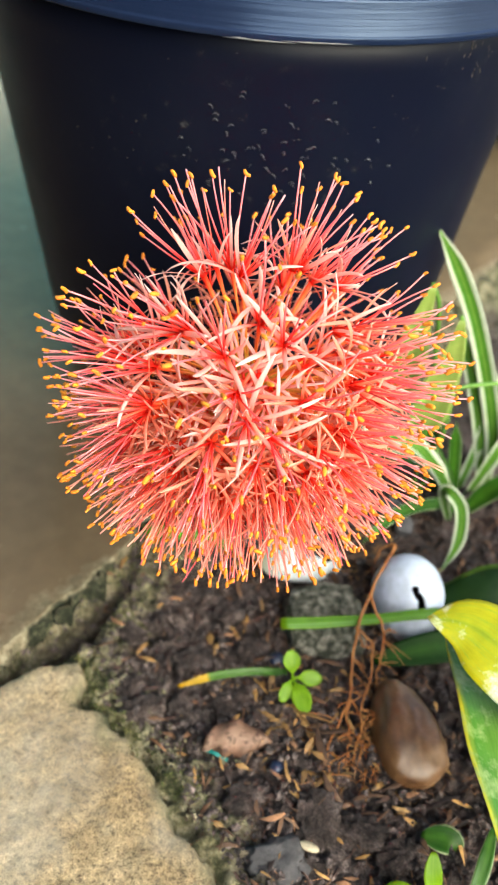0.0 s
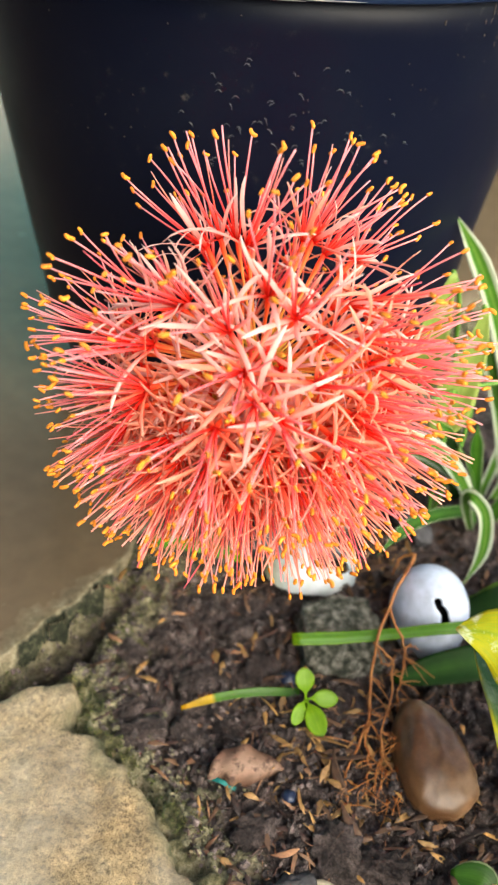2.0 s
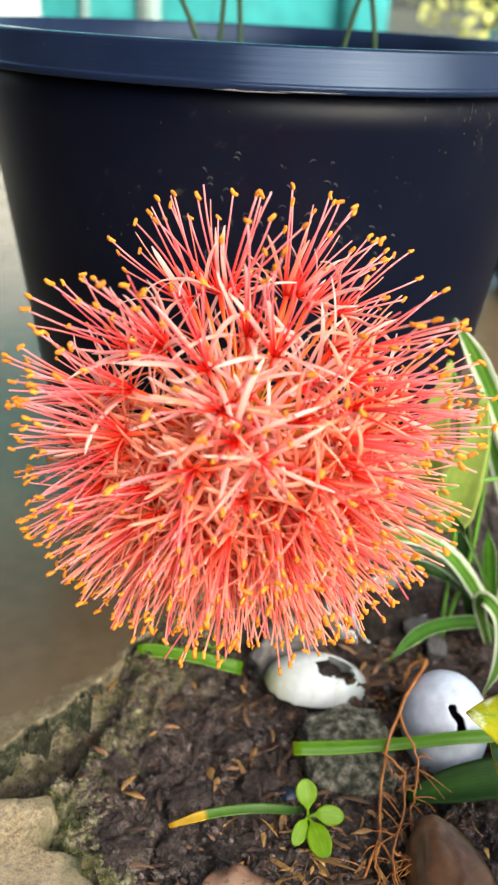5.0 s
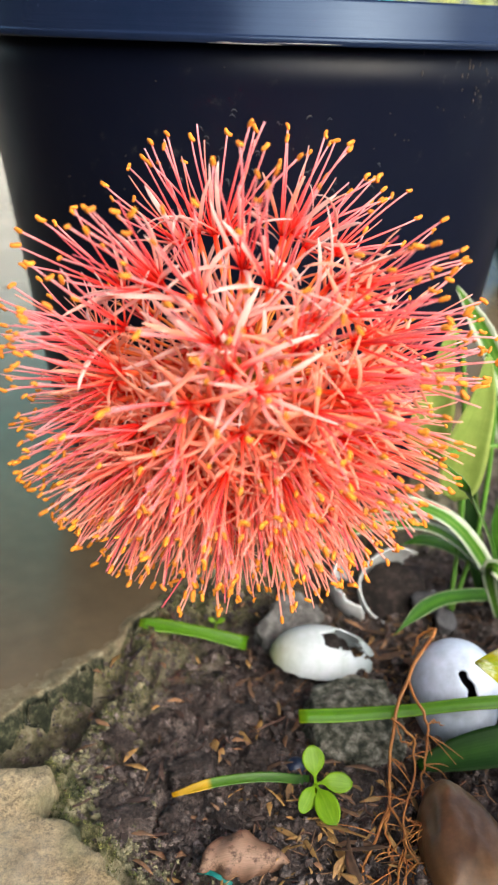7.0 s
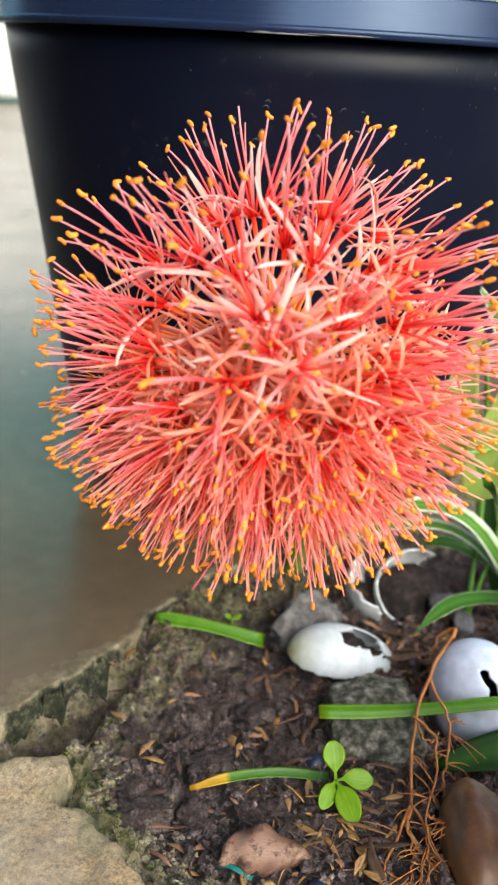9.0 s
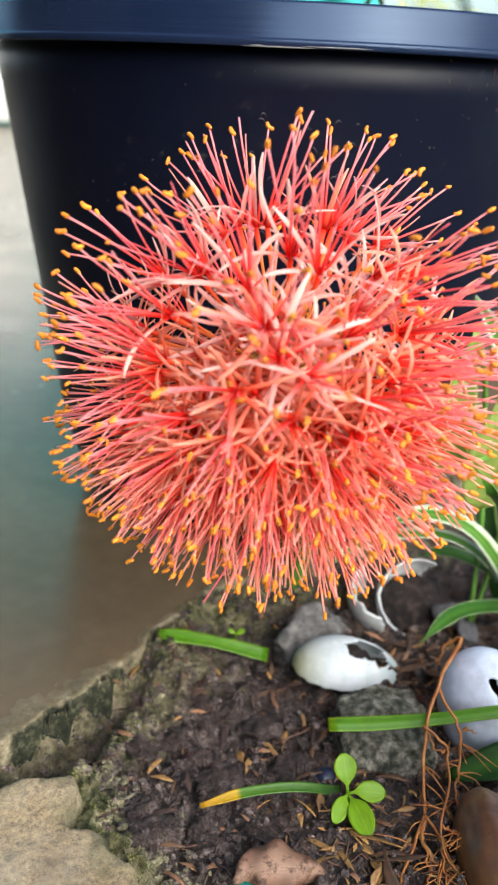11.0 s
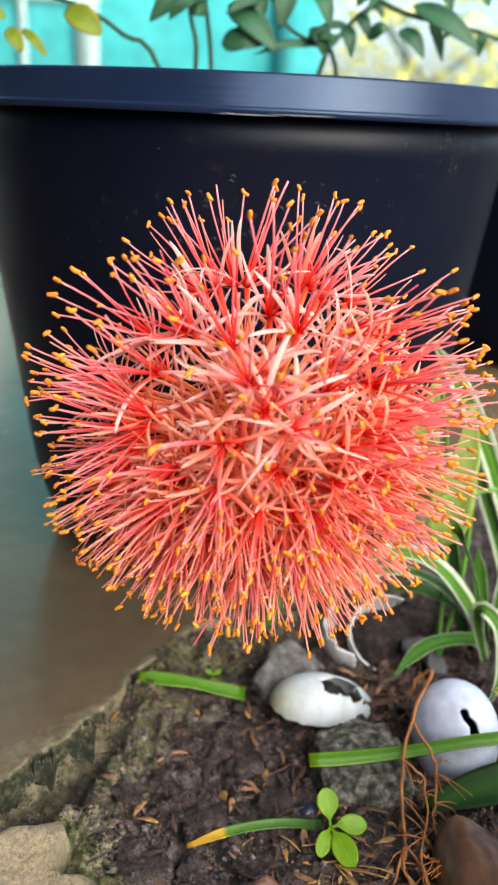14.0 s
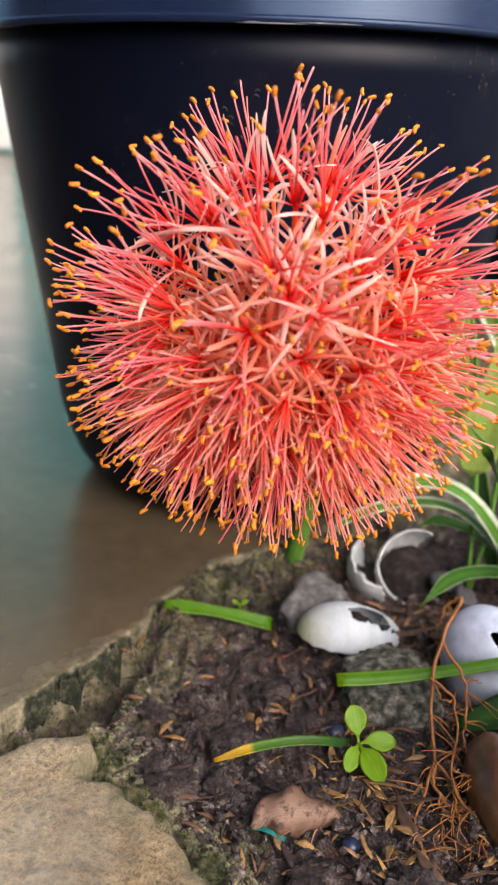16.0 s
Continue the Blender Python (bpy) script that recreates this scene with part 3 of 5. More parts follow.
tagged(kerb, "weathered sandy concrete kerb slab with a mossy broken edge", "kerb", kind="structure")


# ---------- the pots ----------
def lathe(profile, seg=96):
    g = Geo()
    n = len(profile)
    for r, z in profile:
        for s in range(seg):
            a = 2 * math.pi * s / seg
            g.v.append((r * math.sin(a), -r * math.cos(a), z))
            g.a.append(0.5)
            g.c.append(0.5)
    for k in range(n - 1):
        for s in range(seg):
            t = (s + 1) % seg
            g.f.append((k * seg + s, k * seg + t, (k + 1) * seg + t, (k + 1) * seg + s))
    return g


def plant_pot(x, y, label):
    """A tapered plastic pot with a stepped rim band."""
    pot = thing("plant_pot", (x, y, FLOOR_Z), label, "plant pot", "black plastic pots")
    H, T = 0.2744, 0.291
    body = [(0.0, 0.004), (0.096, 0.004), (0.1, 0.0005), (0.107, 0.0015), (0.1145, 0.006), (0.1205, 0.0125), (0.1255, 0.021), (0.1295, 0.031), (0.1327, 0.042)]
    body += [(0.1285 + 0.1344 * z, z) for z in np.linspace(0.055, H, 13)]
    body += [(0.1634, H + 0.001), (0.1598, 0.25), (0.1532, 0.2), (0.128, 0.045), (0.11, 0.012), (0.0, 0.01)]
    part("body", lathe(body), pot_mat, pot)
    r = 0.1285 + 0.1344 * H
    rim = [(r - 0.002, H - 0.001), (r + 0.0094, H - 0.001), (r + 0.0098, H - 0.0008), (r + 0.01, H - 0.0004), (r + 0.0101, H + 0.0018), (r + 0.0099, H + 0.0022), (r + 0.0094, H + 0.0026), (r + 0.0092, H + 0.003), (r + 0.0078, T - 0.001), (r + 0.0076, T - 0.0004), (r + 0.007, T + 0.0004),
           (r + 0.0064, T + 0.0006), (r + 0.001, T + 0.0006), (r, T), (r - 0.002, H - 0.001)]
    part("rim", lathe(rim), rim_mat, pot)
    g = lathe([(0.0, 0.252), (0.06, 0.255), (0.12, 0.25), (0.1588, 0.248)], 48)
    part("potting_soil", g, soil_chunk_mat, pot, "dark potting soil")
    return pot


pot = plant_pot(0.0187, 0.5666, "large black plastic plant pot with a broad bluish rim")
plant_pot(0.44, 1.07, "black plastic plant pot standing further back on the floor")
# Strokes for the scratches, with their glints put into the pale colour.
scuffs = Geo()
rnd = random.Random(5)
for k in range(60):
    az, z = rnd.gauss(0.03, 0.16), rnd.gauss(0.214, 0.013)
    r = 0.1285 + 0.1344 * z + 0.0001
    da, dz = rnd.uniform(0.008, 0.022), rnd.uniform(-0.003, 0.001)
    pts = [Vector((math.sin(az + da * t) * r, -math.cos(az + da * t) * r, z + dz * t + 0.0012 * math.sin(3 * t))) for t in (0, 0.35, 0.7, 1)]
    scuffs.add(tube(pts, lambda u: 0.0003 * math.sin(math.pi * (0.1 + 0.8 * u)), 5))
marks = part("scuff_marks", scuffs, grainy("scuffs", [(0.3, (0.018, 0.02, 0.022)), (0.7, (0.075, 0.08, 0.085))], 200, 0.6, 500, 0.2, 0.0003), pot, "scratches in the plastic, coloured pale for their glints")
tagged(marks, kind="stuff")

dust = Geo()
for k in range(40):  # dried splashes under the rim, on the side turned to the plants
    az, z = rnd.gauss(0.72, 0.12), 0.2735 - abs(rnd.gauss(0, 0.016))
    r = 0.1285 + 0.1344 * z
    s = rnd.uniform(0.0002, 0.0006)
    dust.add(lump(s, s * 0.3, s * rnd.uniform(1.0, 3.5), 0.3, 2, 7, 5, k), Matrix.Rotation(az, 4, "Z") @ Matrix.Translation((0, -r, z)))
for k in range(26):
    az, z = rnd.uniform(-0.7, 0.6), rnd.uniform(0.2, 0.272)
    r = 0.1285 + 0.1344 * z
    dust.add(lump(0.0004, 0.0002, 0.0004, 0.3, 2, 7, 5, k), Matrix.Rotation(az, 4, "Z") @ Matrix.Translation((0, -r, z)))
splashes = part("dried_splashes", dust, grainy("dried_mud", [(0.3, (0.016, 0.012, 0.01)), (0.7, (0.05, 0.038, 0.031))], 300, 0.9, 900, 0.4, 0.0003), pot, "dried brown splashes under the rim")
tagged(splashes, kind="stuff")
# Pale strips along the lip: wear, with its highlight painted in.
nick = Geo()
for a0, a1, h in ((-0.12, 0.06, 0.0), (0.02, 0.2, 0.0006), (-0.1, -0.06, 0.0003)):
    pts = [Vector((math.sin(a0 + (a1 - a0) * t) * 0.1756, -math.cos(a0 + (a1 - a0) * t) * 0.1756, 0.2736 + h)) for t in np.linspace(0, 1, 9)]
    nick.add(tube(pts, lambda u: 0.00035 * math.sin(math.pi * (0.08 + 0.84 * u)), 5))
part("worn_edge", nick, grainy("worn_highlight", [(0.35, (0.05, 0.05, 0.06)), (0.62, (0.16, 0.155, 0.15))], 160, 0.5, 500, 0.2, 0.0003), pot, "pale strips for wear and painted highlight on the rim's lip")


# ---------- the blood lily ----------
HEAD = Vector((0.018, 0.295, 0.181))
NODE_R = 0.0535
# the brushes that make the outline: azimuth (from the viewer's side, to the right) and height of the floret's mouth, then of the way it points
BRUSHES = [(-129, 74, -150, 66), (-117, 69, -140, 48), (-87, 82, 40, 68), (-109, 64, -125, 30), (-52, 50, -45, 47), (-55, 47, -46, 27), (-54, 30, -52, 30), (-49, 15, -58, 21), (-52, 10, -51, -3),
           (128, 72, 140, 52), (121, 70, 127, 40), (111, 65, 120, 28), (104, 55, 120, 28), (62, 51, 50, 24), (50, 39, 66, 22), (52, 28, 52, 23), (40, 20, 70, 8), (40, 8, 50, 8), (41, -6, 38, 13),
           (39, -17, 43, 5), (33, -20, 50, -6), (26, -21, 30, -14), (10, -14, 45, -38), (5, -22, 25, -40), (-9, -26, 16, -36), (-28, -32, 8, -34), (-38, -29, -12, -31), (-51, -25, -26, -29),
           (-61, -20, -36, -24), (-59, -9, -44, -15), (-55, 2, -52, -10),
           (-72, 40, -76, 34), (-74, 20, -72, 16), (78, 44, 80, 34), (70, 24, 70, 16)]
# florets that look towards the viewer
FACING = [(0, 63), (-21, 47), (16, 53), (22, 29), (-10, 33), (-3, 23), (-17, 11), (2, 2), (23, -2), (6, 17), (-18, -5), (-36, -1), (16, -14), (-3, -12), (38, 13), (26, 9), (-35, -25), (-13, -21)]


def heading(az, el):
    az, el = radians(az), radians(el)
    return Vector((math.sin(az) * math.cos(el), -math.cos(az) * math.cos(el), math.sin(el)))


def floret_headings():
    """Each floret: the way from the middle of the head to its mouth, and the way that its brush points."""
    out = [(heading(a, b), heading(c, d)) for a, b, c, d in BRUSHES] + [(heading(*a), heading(*a)) for a in FACING]
    rnd = random.Random(11)
    n = 420
    for k in range(n):
        z = 1 - 2 * (k + 0.5) / n
        a = k * 2.399963
        d = Vector((math.cos(a) * math.sqrt(1 - z * z), math.sin(a) * math.sqrt(1 - z * z), z))
        d = (d + Vector([rnd.gauss(0, 0.07) for _ in range(3)])).normalized()
        if d.y < 0.2 and d.z > 0.25:
            gap = 0.3  # the upper front is open
        elif d.z > 0.3:
            gap = 0.36
        elif d.z > -0.05:
            gap = 0.22
        else:
            gap = 0.17
        if d.z > 0.42 and d.y > -0.3 or d.z > 0.15 and d.y > 0.1 and rnd.random() < 0.6:
            continue
        if min((d - o).length for o, _ in out) > gap:
            out.append((d, (d + Vector((0, 0, 0.12 if d.z > 0 else 0))).normalized()))
    return out


def filament_shapes(rnd, count=18):
    """Long straight filaments that leave the floret's mouth in a narrow brush; each with its tip and heading."""
    out = []
    for k in range(count):
        lean = radians(rnd.uniform(4, 25))
        length = rnd.uniform(0.029, 0.0355)
        curl = rnd.uniform(-0.16, 0.16)
        pts = []
        for i in range(8):
            u = i / 7
            a = lean + curl * u
            pts.append(Vector((math.sin(a) * length * u + 0.0008, 0.001 * math.sin(u * 3 + k) * u, math.cos(a) * length * u)))
        out.append((tube(pts, lambda u: 0.00043 - 0.00014 * u, 5), pts[-1], (pts[-1] - pts[-2]).normalized()))
    return out


def anther_shape(bend):
    """A bent two-lobed anther, fixed to the filament at its middle."""
    pts = [Vector((0.0014 * t, 0, bend * t * t * 0.0008)) for t in np.linspace(-1, 1, 7)]
    return tube(pts, lambda u: 0.00072 * (0.45 + 0.55 * math.sin(math.pi * (0.12 + 0.76 * u))) * (1 - 0.06 * math.exp(-((u - 0.5) / 0.12) ** 2)), 7)


def tepal_shapes(rnd, count=14):
    """Narrow tepals, spread wide or bent back, some curled at the tip."""
    out = []
    for k in range(count):
        start, bend = radians(rnd.uniform(38, 78)), radians(rnd.choice((-35, 10, 25, 45, 70, 105)) + rnd.uniform(-12, 12))
        broad = rnd.uniform(0.0012, 0.0019)
        length, p, pts = rnd.uniform(0.02, 0.028), Vector((0.0008, 0, 0)), []
        sway = rnd.uniform(-0.5, 0.5)
        for i in range(9):
            a = start + bend * (i / 8) ** 1.5
            pts.append(p.copy())
            p = p + Vector((math.sin(a), sway * i / 8, math.cos(a))) * (length / 8)
        out.append(blade(pts, lambda u: broad * (1 - 0.45 * abs(2 * u - 0.9) ** 3) * (1 if u < 0.93 else 0.6), (-0.4, 0, 1), 0.0003, -0.15, 5, twist=rnd.uniform(-1.2, 1.2)))
    return out


def floret_body():
    """The thin stalk, the swelling of the ovary and the red tube."""
    pts = [Vector((0, 0, -NODE_R + 0.006 + (NODE_R - 0.005) * k / 9)) for k in range(10)]
    return tube(pts, lambda u: 0.00045 + 0.00015 * u + (0.0005 * smooth_step((u - 0.74) / 0.1)) * (1 - 0.4 * smooth_step((u - 0.82) / 0.18)), 6)


def build_lily():
    rnd = random.Random(3)
    base = Vector((0.036, 0.43, 0.0))
    lily = thing("blood_lily", base, "round coral-red blood lily flower head with yellow anthers above the soil", "flower")
    stalk = spline(local([base, (0.046, 0.408, 0.07), (0.042, 0.35, 0.14), HEAD], base), 14)
    part("scape", tube(stalk, lambda u: 0.006 - 0.002 * u, 10), scape_mat, lily, "thick green flower stalk")
    fil = filament_shapes(rnd)
    tep = tepal_shapes(rnd)
    fil_me = [f[0].mesh("filament", filament_mat) for f in fil]
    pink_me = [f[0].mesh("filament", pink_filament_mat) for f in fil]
    tep_me = [t.mesh("tepal", tepal_mat) for t in tep]
    pale_me = [t.mesh("tepal", pale_tepal_mat) for t in tep]
    anthers = [anther_shape(v) for v in (0.1, 0.4, 0.8, -0.3)]
    anther_me = [a.mesh("anther", anther_mat) for a in anthers]
    style = tube([Vector((0.0002 * k, 0.0001 * k * k, 0.0061 * k)) for k in range(7)], lambda u: 0.0004 - 0.00015 * u, 5)
    style_me = style.mesh("style", style_mat)
    body = floret_body()
    body_me = body.mesh("floret", pedicel_mat)
    rest = {"filaments": Geo(), "pink_filaments": Geo(), "tepals": Geo(), "pale_tepals": Geo(), "anthers": Geo(), "pedicels": Geo()}
    made = 0
    heads = [(d, axis, 1.0) for d, axis in sorted(floret_headings(), key=lambda h: h[0].y - 0.35 * h[0].z)]
    for k in range(95):  # younger florets, deeper in the head
        d = Vector((rnd.gauss(0, 0.8), rnd.gauss(-0.5, 0.7), rnd.gauss(-0.4, 0.5))).normalized()
        if d.z < 0.35:
            heads.append((d, d, rnd.uniform(0.7, 0.92)))
    for k in range(46):  # and in the middle of the side turned to the viewer
        d = heading(rnd.uniform(-50, 55), rnd.uniform(-15, 48))
        heads.append((d, d, rnd.uniform(0.62, 0.84)))
    for d, axis, depth in heads:
        reach = depth * NODE_R * rnd.uniform(0.96, 1.04) * (1 - 0.05 * max(0.0, -d.z))
        turn = axis.to_track_quat("Z", "Y").to_matrix().to_4x4() @ Matrix.Rotation(rnd.uniform(0, 6.28), 4, "Z")
        wobble = Matrix.Rotation(rnd.gauss(0, 0.07), 4, "X") @ Matrix.Rotation(rnd.gauss(0, 0.07), 4, "Y")
        mouth = Matrix.Translation(HEAD - base + d * reach)
        m = mouth @ turn @ wobble
        stalk_m = mouth @ d.to_track_quat("Z", "Y").to_matrix().to_4x4() if depth == 1.0 else m
        single = made < 50
        # Mostly upper florets turn pale: light from above put into their colour.
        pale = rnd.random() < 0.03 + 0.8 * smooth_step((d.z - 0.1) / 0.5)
        # Pinker towards the top and sides: the light's tint put into the colour.
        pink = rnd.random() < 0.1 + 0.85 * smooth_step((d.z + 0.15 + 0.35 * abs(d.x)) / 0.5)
        short = Matrix.Scale(1 - 0.1 * smooth_step(0.3 - d.z), 4)
        if single:
            floret = part("floret", body_me, None, lily, m=stalk_m)
            aim = stalk_m.inverted() @ m
            made += 1
        else:
            rest["pedicels"].add(body, stalk_m)
        for k in range(6):
            spin = Matrix.Rotation(k * math.pi / 3 + rnd.gauss(0, 0.14), 4, "Z")
            size = Matrix.Scale(rnd.uniform(0.9, 1.08) * (1 - 0.09 * max(0.0, -d.z) + 0.1 * smooth_step((d.z + 0.1) / 0.6)), 4)
            i, j = rnd.randrange(len(tep)), rnd.randrange(len(fil))
            tilt = Matrix.Rotation(rnd.gauss(0, 0.14), 4, "Y")
            spin2 = Matrix.Rotation(k * math.pi / 3 + 0.5 + rnd.gauss(0, 0.25), 4, "Z")
            brush = rnd.random() < (1.0 if depth == 1.0 else 0.55 if d.z < -0.1 else 0.0)
            tip = Matrix.Translation(fil[j][1]) @ Euler((0, rnd.choice((-1, 1)) * rnd.uniform(0.5, 1.5), rnd.uniform(0, 6.28))).to_matrix().to_4x4() @ Matrix.Scale(rnd.uniform(0.85, 1.2), 4)
            has_anther = brush and rnd.random() < ((0.9 if d.z > 0 else 0.72) if depth == 1.0 else 0.4)
            q = rnd.randrange(len(anthers))
            if single:
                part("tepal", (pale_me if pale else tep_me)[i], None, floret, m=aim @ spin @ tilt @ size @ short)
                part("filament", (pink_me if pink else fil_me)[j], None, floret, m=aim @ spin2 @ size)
                if has_anther:
                    part("anther", anther_me[q], None, floret, m=aim @ spin2 @ size @ tip)
            else:
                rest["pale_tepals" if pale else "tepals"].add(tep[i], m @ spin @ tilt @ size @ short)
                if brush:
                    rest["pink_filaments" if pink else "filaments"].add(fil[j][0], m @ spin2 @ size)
                if has_anther:
                    rest["anthers"].add(anthers[q], m @ spin2 @ size @ tip)
        lean = Matrix.Rotation(rnd.uniform(0, 0.3), 4, "Y") @ Matrix.Scale(rnd.uniform(0.8, 1.0), 4)
        if single:
            part("style", style_me, None, floret, m=aim @ lean)
        elif depth == 1.0:
            rest["filaments"].add(style, m @ lean)
    for name, material in (("filaments", filament_mat), ("pink_filaments", pink_filament_mat), ("tepals", tepal_mat), ("pale_tepals", pale_tepal_mat), ("anthers", anther_mat), ("pedicels", pedicel_mat)):
        tagged(part(name, rest[name], material, lily), kind="stuff")
    return lily


build_lily()


# ---------- leaves round the flower ----------
def strap(u, w, base=0.55, point=0.75):
    """Width of a strap leaf: narrow foot, broad middle, long point."""
    return w * (base + (1 - base) * smooth_step(u / 0.35)) * (1 - smooth_step((u - point) / (1 - point)) ** 1.0 * 0.97 if u > point else 1)


def pointed(u, w, fat=0.4):
    """Width of an oval leaf with a point."""
    return w * max(0.02, (math.sin(math.pi * u ** (math.log(0.5) / math.log(fat)))) ** 0.8)


def spider_plant():
    foot = (0.168, 0.42, 0.0)
    plant = thing("spider_plant", foot, "spider plant with white-edged arching green leaves in the soil", "plant")
    rows = [  # way, width, material, facing
        ([(0.192, 0.428, 0.0), (0.19, 0.438, 0.045), (0.168, 0.45, 0.108), (0.148, 0.461, 0.148), (0.126, 0.47, 0.179)], 0.0118, spider_mat, (-0.35, -1, 0.35)),
        ([(0.19, 0.43, 0.0), (0.183, 0.44, 0.04), (0.17, 0.452, 0.08), (0.153, 0.465, 0.123)], 0.0095, spider_mat, (-0.3, -1, 0.3)),
        ([(0.168, 0.41, 0.0), (0.159, 0.4, 0.034), (0.145, 0.38, 0.066), (0.126, 0.36, 0.101), (0.106, 0.345, 0.127)], 0.0065, spider_green_mat, (-0.6, -0.5, 0.8)),
        ([(0.165, 0.415, 0.0), (0.157, 0.41, 0.025), (0.136, 0.405, 0.055), (0.116, 0.4, 0.07), (0.096, 0.395, 0.074), (0.08, 0.39, 0.068)], 0.011, spider_mat, (-0.3, -0.55, 1)),
        ([(0.165, 0.42, 0.0), (0.159, 0.415, 0.018), (0.138, 0.41, 0.043), (0.116, 0.405, 0.057), (0.089, 0.4, 0.059), (0.064, 0.395, 0.052), (0.05, 0.39, 0.04)], 0.0075, spider_mat, (-0.3, -0.5, 1)),
        ([(0.168, 0.42, 0.0), (0.158, 0.418, 0.02), (0.14, 0.417, 0.034), (0.12, 0.415, 0.042), (0.105, 0.412, 0.04)], 0.008, spider_green_mat, (-0.3, -0.5, 1)),
        ([(0.168, 0.405, 0.0), (0.158, 0.4, 0.016), (0.133, 0.385, 0.026), (0.114, 0.37, 0.029), (0.096, 0.352, 0.024)], 0.0075, spider_green_mat, (0.1, -0.7, 1)),
        ([(0.164, 0.4, 0.0), (0.15, 0.385, 0.036), (0.146, 0.373, 0.054), (0.155, 0.366, 0.046), (0.1555, 0.356, 0.026), (0.145, 0.346, 0.006)], 0.0082, spider_mat, (-0.3, -1, 0.5)),
        ([(0.17, 0.42, 0.0), (0.165, 0.425, 0.03), (0.16, 0.43, 0.062)], 0.008, spider_green_mat, (-0.2, -1, 0.3)),
        ([(0.175, 0.41, 0.0), (0.19, 0.405, 0.03), (0.215, 0.395, 0.045)], 0.014, spider_green_mat, (0, -0.8, 0.6)),
        ([(0.18, 0.425, 0.0), (0.2, 0.43, 0.06), (0.225, 0.435, 0.11), (0.25, 0.43, 0.13)], 0.012, spider_mat, (0, -1, 0.4)),
        ([(0.175, 0.43, 0.0), (0.19, 0.45, 0.07), (0.2, 0.48, 0.13), (0.21, 0.51, 0.16)], 0.011, spider_mat, (0, -1, 0.4)),
        ([(0.16, 0.43, 0.0), (0.15, 0.44, 0.04), (0.145, 0.45, 0.07)], 0.012, dark_leaf_mat, (-0.2, -1, 0.3)),
    ]
    for way, w, material, facing in rows:
        part("leaf", blade(spline(local(way, foot), 22), lambda u, w=w: strap(u, w), facing, 0.0007, 0.3, 9), material, plant)
    way = [(0.215, 0.42, 0.1), (0.17, 0.41, 0.107), (0.141, 0.4, 0.108), (0.114, 0.38, 0.112)]
    part("runner", tube(spline(local(way, foot), 12), 0.0013, 6), scape_mat, plant, "thin green runner")
    return plant


spider_plant()

foot = (0.135, 0.4, 0.0)
shoot = thing("leaf_shoot", foot, "pale yellow-green upright leaves of a young shoot in the soil", "plant")
part("stem", tube(spline(local([(0.135, 0.4, 0.0), (0.15, 0.42, 0.05), (0.148, 0.42, 0.12), (0.134, 0.398, 0.158)], foot), 14), 0.0014, 7), scape_mat, shoot)
part("stem", tube(spline(local([(0.135, 0.4, 0.0), (0.14, 0.425, 0.06), (0.13, 0.425, 0.14), (0.119, 0.414, 0.168)], foot), 14), 0.0014, 7), scape_mat, shoot)
part("leaf", blade(spline(local([(0.134, 0.395, 0.158), (0.1335, 0.393, 0.135), (0.129, 0.392, 0.11), (0.1275, 0.394, 0.079)], foot), 20), lambda u: 0.022 * min(1.0, 0.15 + 1.3 * u) * (1 if u < 0.8 else math.sqrt(max(0.0, 1 - ((u - 0.8) / 0.2) ** 2)) * 0.98 + 0.02), (-0.1, -1, 0.25), 0.001, 0.25, 9), pale_leaf_mat, shoot)
part("leaf", blade(spline(local([(0.119, 0.412, 0.168), (0.115, 0.411, 0.14), (0.113, 0.411, 0.115), (0.113, 0.413, 0.09)], foot), 20), lambda u: 0.022 * min(1.0, 0.15 + 1.6 * u) * (1 if u < 0.75 else math.sqrt(max(0.0, 1 - ((u - 0.75) / 0.25) ** 2)) * 0.98 + 0.02), (0.1, -1, 0.2), 0.001, 0.3, 9), pale_leaf_mat, shoot)

foot = (0.215, 0.255, 0.0)
pothos = thing("variegated_plant", foot, "broad yellow and green variegated leaves on a thin stem", "plant")
part("leaf", blade(spline(local([(0.205, 0.192, 0.066), (0.172, 0.207, 0.084), (0.14, 0.2265, 0.0945), (0.122, 0.239, 0.098), (0.104, 0.2425, 0.0975)], foot), 24), lambda u: pointed(u, 0.044, 0.42), (0.05, -0.3, 1), 0.0009, -0.12, 13, 0.0008), pothos_mat, pothos, "bright yellow leaf")
part("leaf", blade(spline(local([(0.122, 0.256, 0.07), (0.134, 0.232, 0.068), (0.138, 0.198, 0.068), (0.1385, 0.16, 0.066), (0.14, 0.115, 0.055)], foot), 24), lambda u: 0.004 + pointed(u, 0.036, 0.5), (0.2, -0.15, 1), 0.0009, 0.12, 13, 0.0008), pothos_green_mat, pothos, "green leaf with a yellow margin")
part("leaf", blade(spline(local([(0.21, 0.315, 0.016), (0.18, 0.316, 0.024), (0.155, 0.318, 0.02), (0.135, 0.33, 0.01)], foot), 18), lambda u: pointed(u, 0.042, 0.42), (0, -0.6, 1), 0.0009, -0.1, 11, 0.0012), dark_leaf_mat, pothos, "dark green leaf")
part("stem", tube(spline(local([(0.215, 0.255, 0.0), (0.21, 0.24, 0.03), (0.205, 0.192, 0.066)], foot), 10), 0.002, 7), scape_mat, pothos)
part("stem", tube(spline(local([(0.215, 0.255, 0.0), (0.212, 0.29, 0.012), (0.21, 0.315, 0.016)], foot), 8), 0.0018, 7), scape_mat, pothos)
